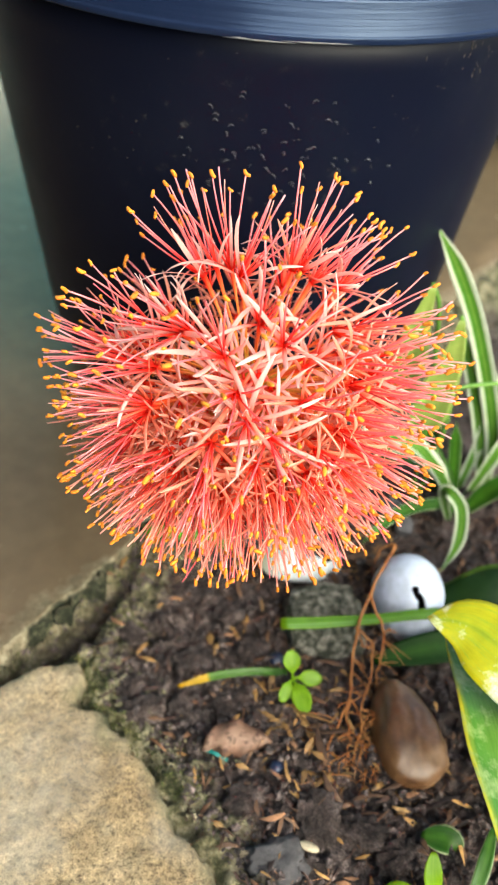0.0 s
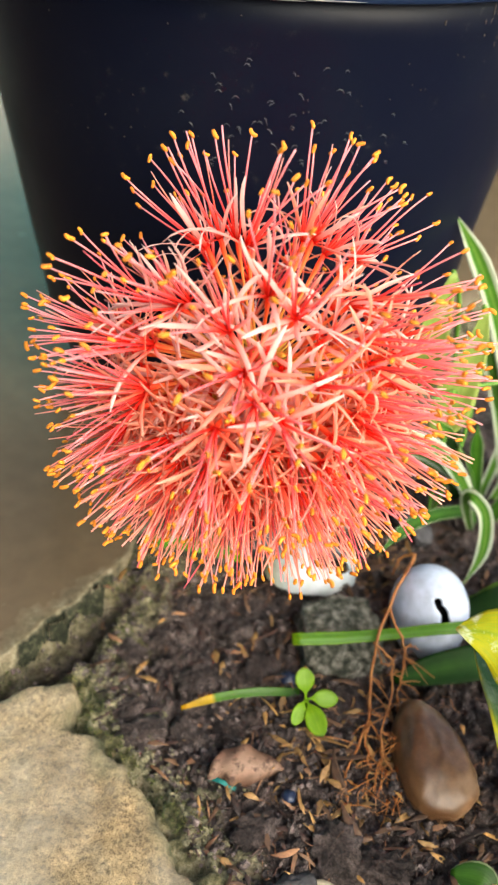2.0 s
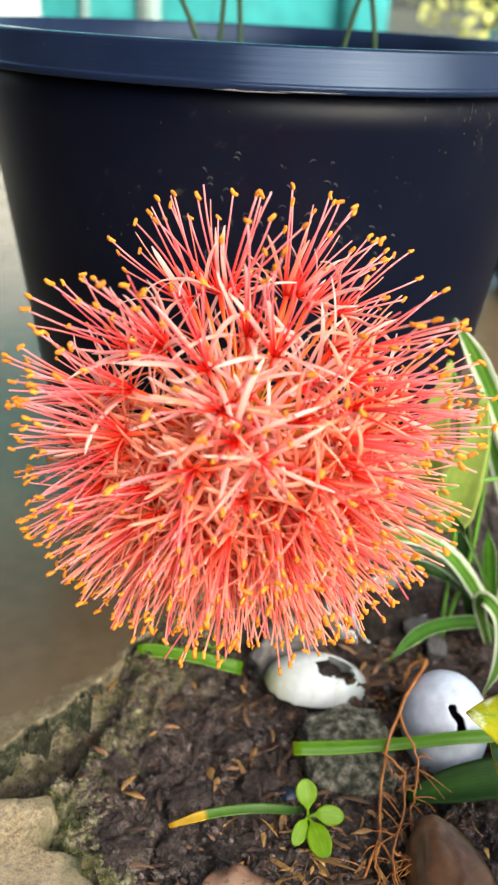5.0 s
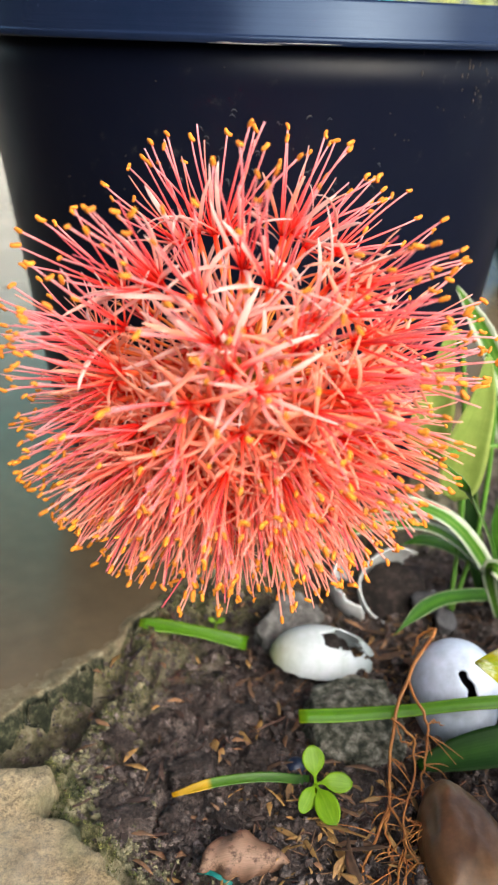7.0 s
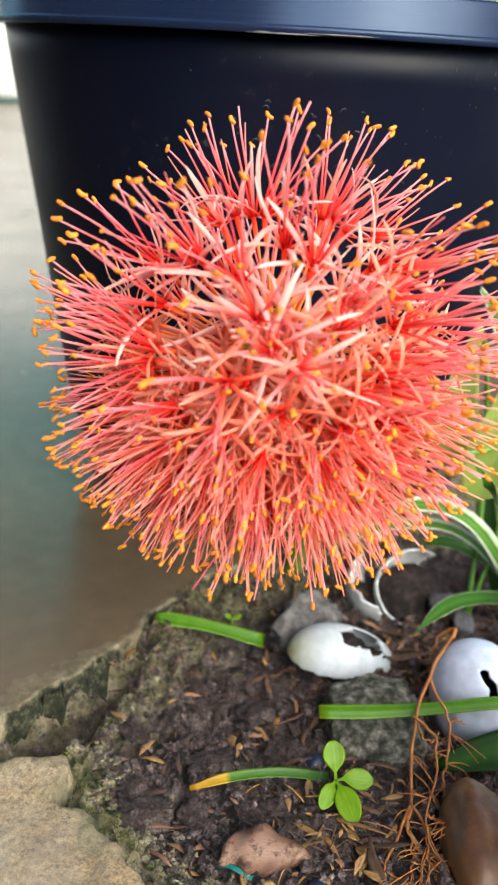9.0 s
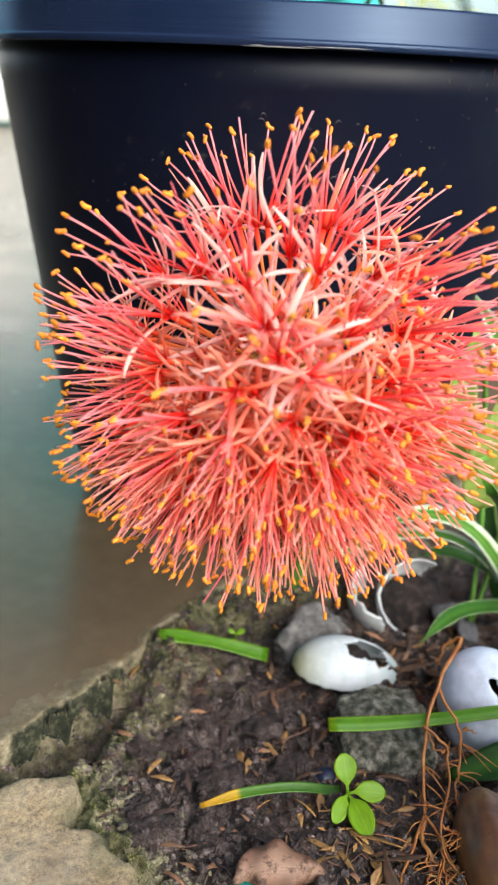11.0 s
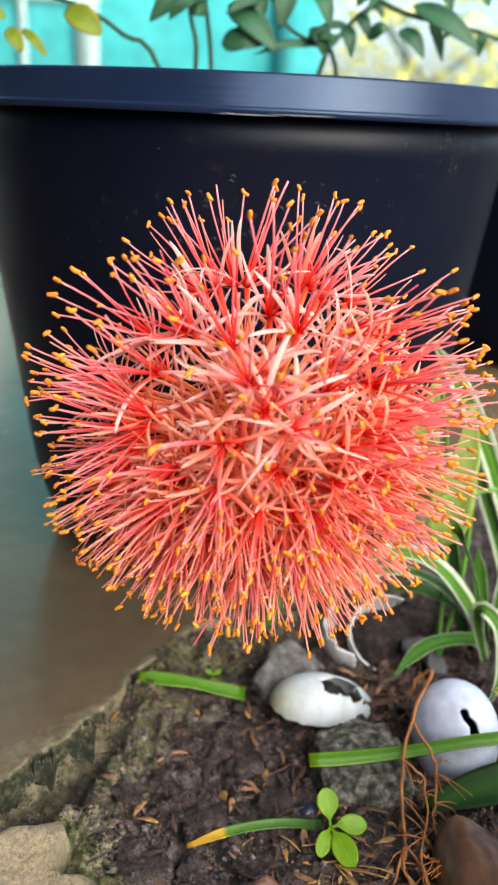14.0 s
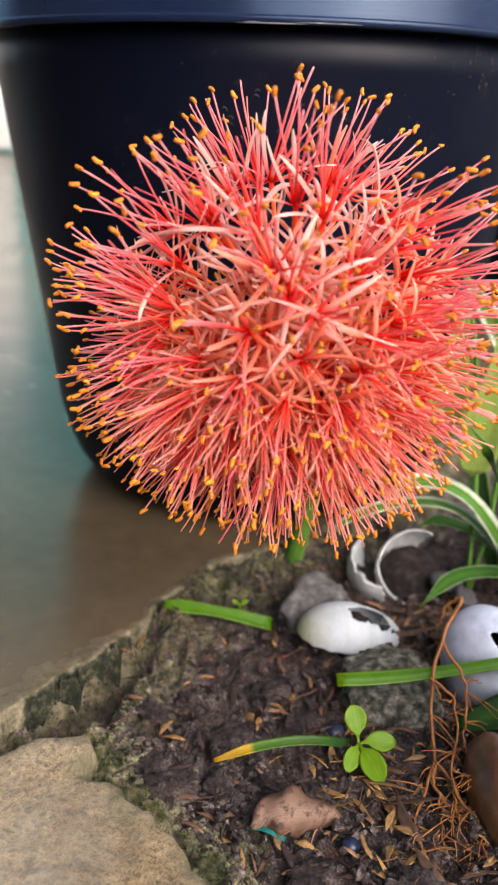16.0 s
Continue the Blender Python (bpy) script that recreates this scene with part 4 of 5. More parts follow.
# Unseen leaves added beyond the view, to shade the soil by the pebble.
for way, w in (([(0.215, 0.25, 0.02), (0.225, 0.225, 0.075), (0.24, 0.2, 0.095), (0.265, 0.17, 0.08)], 0.05), ([(0.215, 0.25, 0.02), (0.215, 0.2, 0.06), (0.205, 0.165, 0.075), (0.19, 0.13, 0.06)], 0.045), ([(0.215, 0.26, 0.02), (0.23, 0.28, 0.07), (0.235, 0.3, 0.1), (0.23, 0.325, 0.11)], 0.05)):
    part("leaf", blade(spline(local(way, foot), 20), lambda u, w=w: 0.003 + pointed(u, w, 0.6), (0.3, -0.4, 1), 0.0009, 0.1, 11, 0.0008), pothos_green_mat, pothos, "green leaf with a yellow margin")
part("leaf", blade(spline(local([(0.2, 0.297, 0.015), (0.16, 0.292, 0.017), (0.125, 0.287, 0.013), (0.1, 0.283, 0.007)], foot), 18), lambda u: 0.004 + pointed(u, 0.014, 0.5), (0, -0.6, 1), 0.0009, 0.2, 9), blade_dark_mat, pothos, "dark green leaf")

foot = (0.125, 0.165, 0.0)
weed = thing("low_weed", foot, "small bright green weed low on the soil", "plant")
for way, w, material in (([(0.118, 0.158, 0.0), (0.112, 0.163, 0.014), (0.1115, 0.172, 0.024)], 0.0065, sprout_mat), ([(0.116, 0.15, 0.0), (0.1, 0.155, 0.01), (0.088, 0.16, 0.008)], 0.014, sprout_mat),
                         ([(0.13, 0.18, 0.0), (0.125, 0.184, 0.008), (0.112, 0.188, 0.006)], 0.011, spider_green_mat), ([(0.125, 0.15, 0.0), (0.133, 0.165, 0.015), (0.142, 0.185, 0.022)], 0.005, spider_green_mat)):
    part("leaf", blade(spline(local(way, foot), 12), lambda u, w=w: 0.002 + pointed(u, w, 0.6), (0, -0.4, 1), 0.0006, 0.2, 7), material, weed)


# ---------- cut blades and the sprout ----------
def cut(u, w):
    return w * (0.93 + 0.07 * math.sin(u * 9))


solid("cut_stalk", blade(spline([(0.047, 0.2915, 0.0245), (0.07, 0.2935, 0.0247), (0.1, 0.2965, 0.0265), (0.135, 0.3, 0.0295), (0.2, 0.306, 0.028)], 20), lambda u: cut(u, 0.0064), (0, -0.6, 1), 0.0022, 0.2, 9), blade_mat,
      "flat green cut leaf stalk lying over a stone", "leaf")
solid("grass_blade", blade(spline([(-0.033, 0.36, 0.0195), (-0.006, 0.363, 0.0135), (0.0225, 0.364, 0.0055)], 14), lambda u: cut(u, 0.0075) * (0.6 + 0.4 * smooth_step(u / 0.15)), (0, -0.6, 1), 0.001, 0.3, 7), blade_mat,
      "short piece of green leaf blade lying on the soil", "leaf")
solid("yellow_tipped_blade", blade(spline([(-0.006, 0.262, 0.006), (0.012, 0.267, 0.009), (0.032, 0.271, 0.009), (0.052, 0.275, 0.004)], 18), lambda u: 0.004 * (0.5 + 0.55 * smooth_step(u / 0.25)), (0, -0.6, 1), 0.0008, 0.35, 7), grass_mat,
      "thin green blade with a yellow tip lying on the soil", "leaf")

foot = (0.054, 0.266, soil_height(0.054, 0.266) - 0.001)
sprout = thing("sprout", foot, "small seedling with rounded bright green leaves", "seedling")
top = Vector((0.0, 0.0, 0.013))
part("stem", tube(spline([(0, 0, 0), (0.0008, 0.001, 0.007), top], 7), 0.0011, 7), sprout_mat, sprout)
for az, out, rise, length, w in ((104, 0.5, 0.75, 0.0165, 0.0095), (0, 0.95, 0.1, 0.0155, 0.0085), (-66, 0.95, -0.2, 0.019, 0.01), (-118, 0.95, -0.25, 0.0135, 0.0068)):
    d = Vector((math.cos(radians(az)) * out, math.sin(radians(az)) * out, rise)).normalized()
    pts = spline([top, top + d * length * 0.35 + Vector((0, 0, 0.001)), top + d * length * 0.7, top + d * length + Vector((0, 0, -0.001))], 14)
    part("leaf", blade(pts, lambda u, w=w: 0.0012 if u < 0.22 else max(0.0012, w * math.sin(math.pi * min(1, (u - 0.2) / 0.82) ** 0.9) ** 0.6), (-0.2 * d.x, -0.8, 1), 0.0007, 0.2, 9), sprout_mat, sprout)


foot = (0.005, 0.372, soil_height(0.005, 0.372))
mite = thing("seedling", foot, "tiny yellow-green seedling beside a cut leaf blade", "seedling")
part("stem", tube(spline([(0, 0, 0), (0.0006, 0, 0.004), (0.0008, 0, 0.008)], 5), 0.0005, 6), sprout_mat, mite)
for a, size in ((20, 0.0055), (150, 0.005), (265, 0.004)):
    d = Vector((math.cos(radians(a)), math.sin(radians(a)) * 0.6, 0.5)).normalized() * size
    p = Vector((0.0008, 0, 0.008))
    part("leaf", blade(spline([p, p + d * 0.5, p + d], 8), lambda u, w=size: pointed(u, w * 0.55, 0.55), (0, -0.8, 1), 0.0004, 0.2, 5), sprout_mat, mite)


# ---------- eggshells ----------
def egg(radius, length, hole, seg=150, rings=100):
    """An eggshell, long axis z, blunt end up, with what hole() names broken away."""
    g = Geo()
    for i in range(rings + 1):
        th = math.pi * i / rings
        for j in range(seg):
            ph = 2 * math.pi * j / seg
            r = radius * math.sin(th) * (1 + 0.1 * math.cos(th))
            g.v.append((r * math.cos(ph), r * math.sin(ph), length / 2 * math.cos(th)))
            g.a.append(i / rings)
            g.c.append(0.5)
    for i in range(rings):
        for j in range(seg):
            k = (j + 1) % seg
            q = (i * seg + j, (i + 1) * seg + j, (i + 1) * seg + k, i * seg + k)
            mid = sum((Vector(g.v[a]) for a in q), Vector()) / 4
            d = Vector((mid.x / radius, mid.y / radius, mid.z * 2 / length))
            if not hole(d):
                g.f.append(q)
    edges = collections.Counter(tuple(sorted((q[i], q[i - 1]))) for q in g.f for i in range(4))
    for _ in range(4):  # the broken edge runs smoothly from corner to corner
        beside = collections.defaultdict(list)
        for (a, b), n in edges.items():
            if n == 1:
                beside[a].append(b)
                beside[b].append(a)
        moved = {a: (Vector(g.v[a]) + sum((Vector(g.v[b]) for b in bs), Vector()) / len(bs)) / 2 for a, bs in beside.items()}
        for a, p in moved.items():
            g.v[a] = tuple(p)
    return g


def eggshell(place, turn, radius, length, hole, material, label):
    ob = solid("eggshell", egg(radius, length, hole), material, label, "eggshell", "eggshells in the bed", m=pose(*place, *turn))
    s = ob.modifiers.new("thickness", "SOLIDIFY")
    s.thickness, s.offset = 0.001, -1
    return ob


def jag(d, seed, f=4.0):
    return noise.noise(d * f + Vector((seed, 0, 0))) + 0.5 * noise.noise(d * f * 3 + Vector((seed, 0, 0)))


def small_hole(d):
    """A slanting crack-like hole in the side towards the viewer."""
    if d.y > -0.2:
        return False
    w = 0.07 + 0.05 * jag(d, 3, 7)
    return line_distance(d.x, d.z, [(0.0, 0.6), (0.09, 0.57)]) < w * 0.85 or line_distance(d.x, d.z, [(0.1, 0.5), (0.15, 0.4), (0.24, 0.22)]) < 1.25 * w


eggshell((0.1225, 0.321, 0.0135), (-24, -6, 0), 0.021, 0.055, small_hole, shell_mat, "bluish white eggshell standing in the soil with a small cracked hole")
eggshell((0.062, 0.354, 0.0055), (6, -80, 4), 0.0175, 0.057, lambda d: (d - Vector((0.93, -0.2, -0.28))).length < 0.42 + 0.2 * jag(d, 5) or d.z < -0.8 + 0.25 * jag(d, 1) or (d.y > 0.0 and d.x > 0.7 and d.z < -0.1) or d.x < 0.04 + 0.08 * jag(d, 7), stained_shell_mat,
         "broken white eggshell lying on its side, stained yellow at one end")
eggshell((0.106, 0.409, 0.013), (40, 8, 8), 0.0225, 0.05, lambda d: d.z > 0.05 + 0.55 * max(0.0, d.y - 0.1) + 0.05 * jag(d, 8) or d.x > (1.2 if d.y < 0.05 else 0.4) + 0.2 * jag(d, 6), white_shell_mat, "open half eggshell holding soil")
eggshell((0.0885, 0.412, 0.012), (30, -12, 8), 0.0205, 0.05, lambda d: d.x > -0.3 + 0.07 * jag(d, 4) or d.z > 0.55 + 0.08 * jag(d, 2), white_shell_mat, "curved fragment of white eggshell in the soil")
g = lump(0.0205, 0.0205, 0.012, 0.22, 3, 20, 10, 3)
solid("soil_clod", g, soil_and_shade_mat, "dark clod of soil inside an open eggshell", "soil", m=pose(0.107, 0.4125, 0.006, 38, 10, 8))
# Two clods added inside shells; their near-black colour stands in for shade.
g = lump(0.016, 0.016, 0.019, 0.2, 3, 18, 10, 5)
solid("soil_clod", g, soil_and_shade_mat, "dark clod added inside a cracked eggshell, standing in for its shade", "soil", m=pose(0.1225, 0.324, 0.0105))
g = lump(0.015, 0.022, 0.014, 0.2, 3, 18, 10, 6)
solid("soil_clod", g, soil_and_shade_mat, "dark clod added inside a broken eggshell, standing in for its shade", "soil", m=pose(0.0645, 0.357, -0.001))


rnd = random.Random(31)
for x, y, w, turn in ((-0.024, 0.249, 0.012, 20), (-0.031, 0.262, 0.007, 60), (-0.004, 0.252, 0.009, 100), (0.001, 0.283, 0.01, 10), (0.03, 0.205, 0.01, 45), (0.064, 0.196, 0.012, 80), (0.02, 0.316, 0.009, 30), (-0.02, 0.312, 0.009, 75),
                      (-0.008, 0.33, 0.008, 15), (0.018, 0.255, 0.007, 130), (0.085, 0.19, 0.011, 150), (0.032, 0.29, 0.008, 55), (0.036, 0.252, 0.007, 20), (-0.034, 0.296, 0.007, 140), (0.1, 0.178, 0.01, 35)):
    g = lump(w, w * rnd.uniform(0.6, 0.85), w * 0.42, 0.45, 2.6, 34, 22, x * 90, 0.5)
    g.v = [(a, b, c + w * 0.12 * noise.noise((a * 700, b * 700, c * 700))) for a, b, c in g.v]
    solid("soil_clod", g, soil_mat, "dark crumbly clod of soil on the bed", "soil", "clods of soil", m=pose(x, y, soil_height(x, y) + w * 0.05, rnd.gauss(0, 9), rnd.gauss(0, 9), turn))


# ---------- stones ----------
def tapered(g, amount, ry):
    """Narrower towards its far end."""
    g.v = [(x * (1 - amount * y / ry), y, z) for x, y, z in g.v]
    return g


def stone(name, size, place, turn, material, label, rough, freq, seed, square, seg=40, rings=26):
    return solid(name, lump(*size, rough, freq, seg, rings, seed, square), material, label, "stone", m=pose(*place, *turn))


stone("rough_stone", (0.0225, 0.024, 0.017), (0.074, 0.309, 0.0025), (6, 0, 8), stone_mat, "rough mossy grey stone half sunk in the soil", 0.17, 2.6, 2, 0.4, 64, 44)
solid("pebble", tapered(lump(0.0172, 0.0285, 0.0165, 0.1, 1.6, 48, 32, 4, 0.06), 0.34, 0.0285), pebble_mat, "smooth shiny brown river pebble lying in the soil", "stone", m=pose(0.1105, 0.2395, 0.008, 12, 6, 16))
stone("stone_chip", (0.0125, 0.016, 0.011), (0.044, 0.374, 0.008), (25, 18, -30), chip_stone_mat, "small angular grey stone chip on the soil", 0.22, 1.6, 9, 0.85, 40, 28)
stone("slate_chip", (0.013, 0.01, 0.003), (0.044, 0.174, 0.002), (14, -8, 20), flake_mat, "flat dark grey stone flake on the soil", 0.35, 2.6, 11, 0.7, 30, 18)
stone("shard", (0.01, 0.006, 0.003), (0.122, 0.398, 0.012), (40, 10, 20), slate_mat, "pale grey shard lying on the soil", 0.35, 2.4, 13, 0.4, 12, 8)
stone("shard", (0.008, 0.007, 0.003), (0.13, 0.387, 0.009), (30, -10, 70), slate_mat, "pale grey shard lying on the soil", 0.35, 2.4, 15, 0.4, 12, 8)
# ---------- dead leaf, beads, seeds ----------
foot = (0.026, 0.232, soil_height(0.026, 0.232) + 0.002)
solid("dead_leaf", blade(spline([(0.0075, 0.2265, 0.006), (0.016, 0.229, 0.0105), (0.028, 0.2305, 0.011), (0.0425, 0.232, 0.005)], 22), lambda u: 0.001 + pointed(u, 0.0165, 0.55) * (1 + 0.08 * math.sin(u * 23)), (0, -0.6, 1), 0.001, -0.4, 13, 0.0024), dead_leaf_mat,
      "curled pinkish brown dead leaf on the soil", "leaf")
solid("bead", lump(0.0048, 0.0048, 0.0048, 0.02, 1, 18, 12), bead_mat, "round dark blue bead beside the seedling", "bead", m=pose(0.0465, 0.283, 0.003))
solid("bead", lump(0.0036, 0.0036, 0.0028, 0.1, 2, 14, 10), bead_mat, "dark blue plastic bit in the soil", "bead", m=pose(0.045, 0.22, 0.004))
solid("plastic_scrap", blade(spline([(0.0075, 0.2275, 0.004), (0.013, 0.2255, 0.006), (0.021, 0.2225, 0.004)], 8), lambda u: 0.0019, (0, -0.3, 1), 0.0005, 0.4, 5), teal_mat, "tiny scrap of teal plastic under a dead leaf", "scrap")
solid("seed", lump(0.0052, 0.0022, 0.0017, 0.06, 2, 14, 9), seed_mat, "pale oval seed on the soil", "seed", m=pose(0.059, 0.181, 0.005, 0, 0, -22))

# ---------- roots ----------
foot = (0.1, 0.326, 0.03)
roots = thing("root_tuft", foot, "tangle of thin orange roots trailing over the soil", "roots")
rnd = random.Random(8)
strands = [
    ([(0.1115, 0.338, 0.034), (0.101, 0.318, 0.036), (0.093, 0.3, 0.0337), (0.087, 0.285, 0.024), (0.0855, 0.272, 0.018), (0.0836, 0.255, 0.0115), (0.077, 0.243, 0.008), (0.072, 0.231, 0.005), (0.071, 0.217, 0.004)], 0.0012),
    ([(0.096, 0.306, 0.035), (0.0985, 0.294, 0.032), (0.1023, 0.2875, 0.027), (0.1015, 0.278, 0.019), (0.099, 0.272, 0.012), (0.0998, 0.2675, 0.007)], 0.00095),
    ([(0.087, 0.289, 0.028), (0.092, 0.285, 0.026), (0.096, 0.281, 0.023), (0.0945, 0.27, 0.02), (0.0887, 0.2483, 0.015), (0.089, 0.24, 0.011), (0.093, 0.232, 0.008), (0.096, 0.224, 0.005)], 0.00085),
    ([(0.0836, 0.256, 0.012), (0.088, 0.246, 0.01), (0.0875, 0.237, 0.008), (0.091, 0.228, 0.005), (0.089, 0.218, 0.004)], 0.0008),
    ([(0.0836, 0.254, 0.0115), (0.081, 0.246, 0.009), (0.083, 0.235, 0.006), (0.079, 0.224, 0.004)], 0.0008),
    ([(0.0887, 0.2483, 0.015), (0.093, 0.246, 0.014), (0.1, 0.246, 0.0115)], 0.0007),
    ([(0.1115, 0.338, 0.034), (0.1135, 0.343, 0.035), (0.109, 0.347, 0.03), (0.104, 0.342, 0.02)], 0.0013),
    ([(0.1023, 0.2875, 0.027), (0.106, 0.2885, 0.0275), (0.109, 0.287, 0.027)], 0.0006),
    ([(0.088, 0.288, 0.027), (0.092, 0.28, 0.0235), (0.095, 0.281, 0.0225), (0.098, 0.285, 0.024)], 0.0005),
]
for way, r in strands:
    way = spline(local(way, foot), 30)
    way = [p + Vector((noise.noise((k * 0.33, r * 9e3, 0)), noise.noise((k * 0.33, r * 9e3, 5)), 0.5 * noise.noise((k * 0.33, r * 9e3, 9)))) * 0.0018 * min(1, k / 6) for k, p in enumerate(way)]
    part("root", tube(way, lambda u, r=r: 0.78 * r * (1 - 0.45 * u), 6), root_mat, roots)
for k in range(80):
    way, r = strands[rnd.randrange(6)]
    p = spline(way, 20)[rnd.randrange(9, 20)]
    d = Vector((rnd.gauss(0, 1), rnd.gauss(-0.5, 0.8), rnd.gauss(-0.1, 0.3))).normalized() * rnd.uniform(0.006, 0.018)
    q = p + d
    q.z = max(q.z, soil_height(q.x, q.y) + 0.001)
    part("rootlet", tube(spline(local([p, p + d * 0.5 + Vector((rnd.gauss(0, 0.001), 0, 0.001)), q], foot), 8), lambda u: 0.00034 * (1 - 0.5 * u), 5), root_mat, roots)


# ---------- chips, husks, crumbs, moss ----------
def free(x, y):
    """On the open soil: off the floor, the kerb and the larger stones."""
    return not floor_in(x, y) and not within(x, y, KERB) and kerb_gap(x, y) < -0.006


def flake(length, w, rnd, curl=0.06):
    d = Vector((length, 0, 0))
    k1, k2 = rnd.uniform(0.6, 1.5), rnd.uniform(0, 6)
    pts = spline([-d / 2, Vector((0, rnd.gauss(0, 0.06) * length, curl * length * rnd.uniform(0.3, 1))), d / 2 + Vector((0, 0, rnd.gauss(0, 0.06) * length))], 6)
    return blade(pts, lambda u: w * (0.12 + 0.88 * math.sin(math.pi * u ** k1) ** 0.7) * (1 + 0.15 * math.sin(u * 11 + k2)), (0, rnd.gauss(0, 0.4), 1), w * 0.22, rnd.uniform(-0.1, 0.5), 4)


rnd = random.Random(17)
flakes = [flake(rnd.uniform(0.009, 0.02), rnd.uniform(0.0016, 0.0038), rnd) for _ in range(7)]
kinds = (("husk", husk_mat, "curled straw-coloured husk on the soil", "husk"), ("bark_chip", chip_mat, "thin brown bark chip on the soil", "bark chip"), ("bark_chip", dark_chip_mat, "dark wet bark chip on the soil", "bark chip"))
flake_me = {(k, i): f.mesh(k[0], k[1]) for k in kinds for i, f in enumerate(flakes)}
# the ones that stand out: place, turn, kind, size
shown = [(0.121, 0.2165, -8, 0, 0.9), (-0.027, 0.287, 55, 0, 0.9), (-0.024, 0.281, -20, 0, 0.8), (0.01, 0.297, 95, 0, 1.2), (0.013, 0.288, 80, 0, 0.8), (0.023, 0.303, 130, 0, 1.0), (0.03, 0.31, 80, 0, 0.9), (0.02, 0.337, 40, 1, 0.9), (0.026, 0.331, 100, 1, 0.9), (-0.043, 0.342, 75, 0, 0.8), (-0.046, 0.326, 10, 2, 1.5),
         (0.038, 0.281, 5, 1, 0.9), (0.082, 0.288, 15, 0, 0.9), (0.06, 0.247, 130, 0, 1.1), (0.045, 0.248, 140, 0, 1.2), (0.052, 0.24, 110, 0, 1.0), (0.075, 0.28, -10, 1, 1.0), (0.064, 0.284, 20, 1, 1.0), (0.018, 0.221, 100, 0, 0.6), (0.005, 0.213, 95, 0, 0.7), (-0.027, 0.259, 25, 2, 1.6),
         (0.062, 0.232, 60, 0, 0.9), (0.068, 0.226, 150, 0, 0.9), (0.05, 0.216, 100, 0, 0.8), (0.066, 0.212, 40, 0, 0.9), (0.072, 0.209, 120, 1, 1.0), (0.035, 0.2, 100, 1, 1.0), (0.09, 0.205, 10, 1, 1.1), (0.098, 0.21, -15, 2, 1.2), (0.125, 0.205, 20, 2, 1.3), (0.085, 0.365, 160, 1, 1.2), (0.078, 0.372, 120, 1, 1.1), (0.092, 0.352, 60, 1, 1.0), (0.13, 0.37, 15, 2, 1.6), (0.15, 0.35, 165, 2, 1.3), (0.11, 0.375, 40, 1, 1.2)]
for a in range(22):  # the litter between the eggshells and round the seedling
    near_eggs = a < 13
    x, y = (rnd.uniform(0.078, 0.11), rnd.uniform(0.352, 0.388)) if near_eggs else (rnd.uniform(0.055, 0.082), rnd.uniform(0.225, 0.262))
    shown.append((x, y, rnd.uniform(0, 180), 1 if near_eggs else a % 2, rnd.uniform(0.8, 1.5)))
for x, y, turn, k, size in shown:
    i = rnd.randrange(7)
    ob = new(kinds[k][0], flake_me[(kinds[k], i)])
    ob.matrix_basis = pose(x, y, soil_height(x, y) + 0.0022, rnd.gauss(0, 10), rnd.gauss(0, 8), turn) @ Matrix.Scale(size, 4)
    tagged(ob, kinds[k][2], kinds[k][3], "chips on the soil")
for n, k, spread in ((240, 0, 0), (420, 1, 1), (460, 2, 1)):
    g = Geo()
    while len(g.v) < n * len(flakes[0].v):
        x, y = (rnd.gauss(0.07, 0.03), rnd.gauss(0.24, 0.04)) if rnd.random() < 0.6 else (rnd.gauss(0.075, 0.03), rnd.gauss(0.36, 0.025))
        if spread:
            x, y = rnd.uniform(-0.06, 0.24), rnd.uniform(0.13, 0.46)
        if not free(x, y):
            continue
        g.add(flakes[rnd.randrange(7)], pose(x, y, soil_height(x, y) + 0.001, rnd.gauss(0, 16), rnd.gauss(0, 14), rnd.uniform(0, 360)) @ Matrix.Scale(rnd.uniform(0.35, 0.95), 4))
    solid(("husks", "bark_chips", "bark_bits")[k], g, kinds[k][1], ("scattered straw-coloured husks", "scattered brown bark chips", "scattered dark bark bits")[k] + " lying on the soil", "mulch", kind="stuff")

crumbs = Geo()
shapes = [lump(1, 0.8, 0.65, 0.9, 2.2, 7, 5, s) for s in range(6)]
count = 0
while count < 15000:
    x, y = rnd.uniform(-0.09, 0.24), rnd.uniform(0.12, 0.5)
    if not free(x, y):
        continue
    s = min(0.0025, 0.0005 * math.exp(abs(rnd.gauss(0, 0.72))))
    crumbs.add(shapes[rnd.randrange(6)], pose(x, y, soil_height(x, y) + s * 0.25, rnd.uniform(0, 90), 0, rnd.uniform(0, 360)) @ Matrix.Scale(s, 4))
    count += 1
solid("soil_crumbs", crumbs, soil_chunk_mat, "loose dark crumbs of soil strewn over the bed", "soil", kind="stuff", smooth=False)

mortar = Geo()
count = 0
while count < 2000:
    x, y = rnd.uniform(-0.09, 0.03), rnd.uniform(0.19, 0.36)
    k, e = line_distance(x, y, KERB), line_distance(x, y, EDGE[2:14])
    if not free(x, y) or rnd.random() > math.exp(-k / 0.007) + 0.15 * math.exp(-((e - 0.02) / 0.008) ** 2):
        count += 0.01
        continue
    s = rnd.uniform(0.0004, 0.0013) * (1 if rnd.random() < 0.9 else 1.8)
    mortar.add(shapes[rnd.randrange(6)], pose(x, y, soil_height(x, y) - s * 0.1, rnd.uniform(0, 90), 0, rnd.uniform(0, 360)) @ Matrix.Scale(s, 4))
    count += 1
solid("mortar_crumbs", mortar, mortar_mat, "crumbled sandy mortar along the kerb's edge", "mortar", kind="stuff", smooth=False)


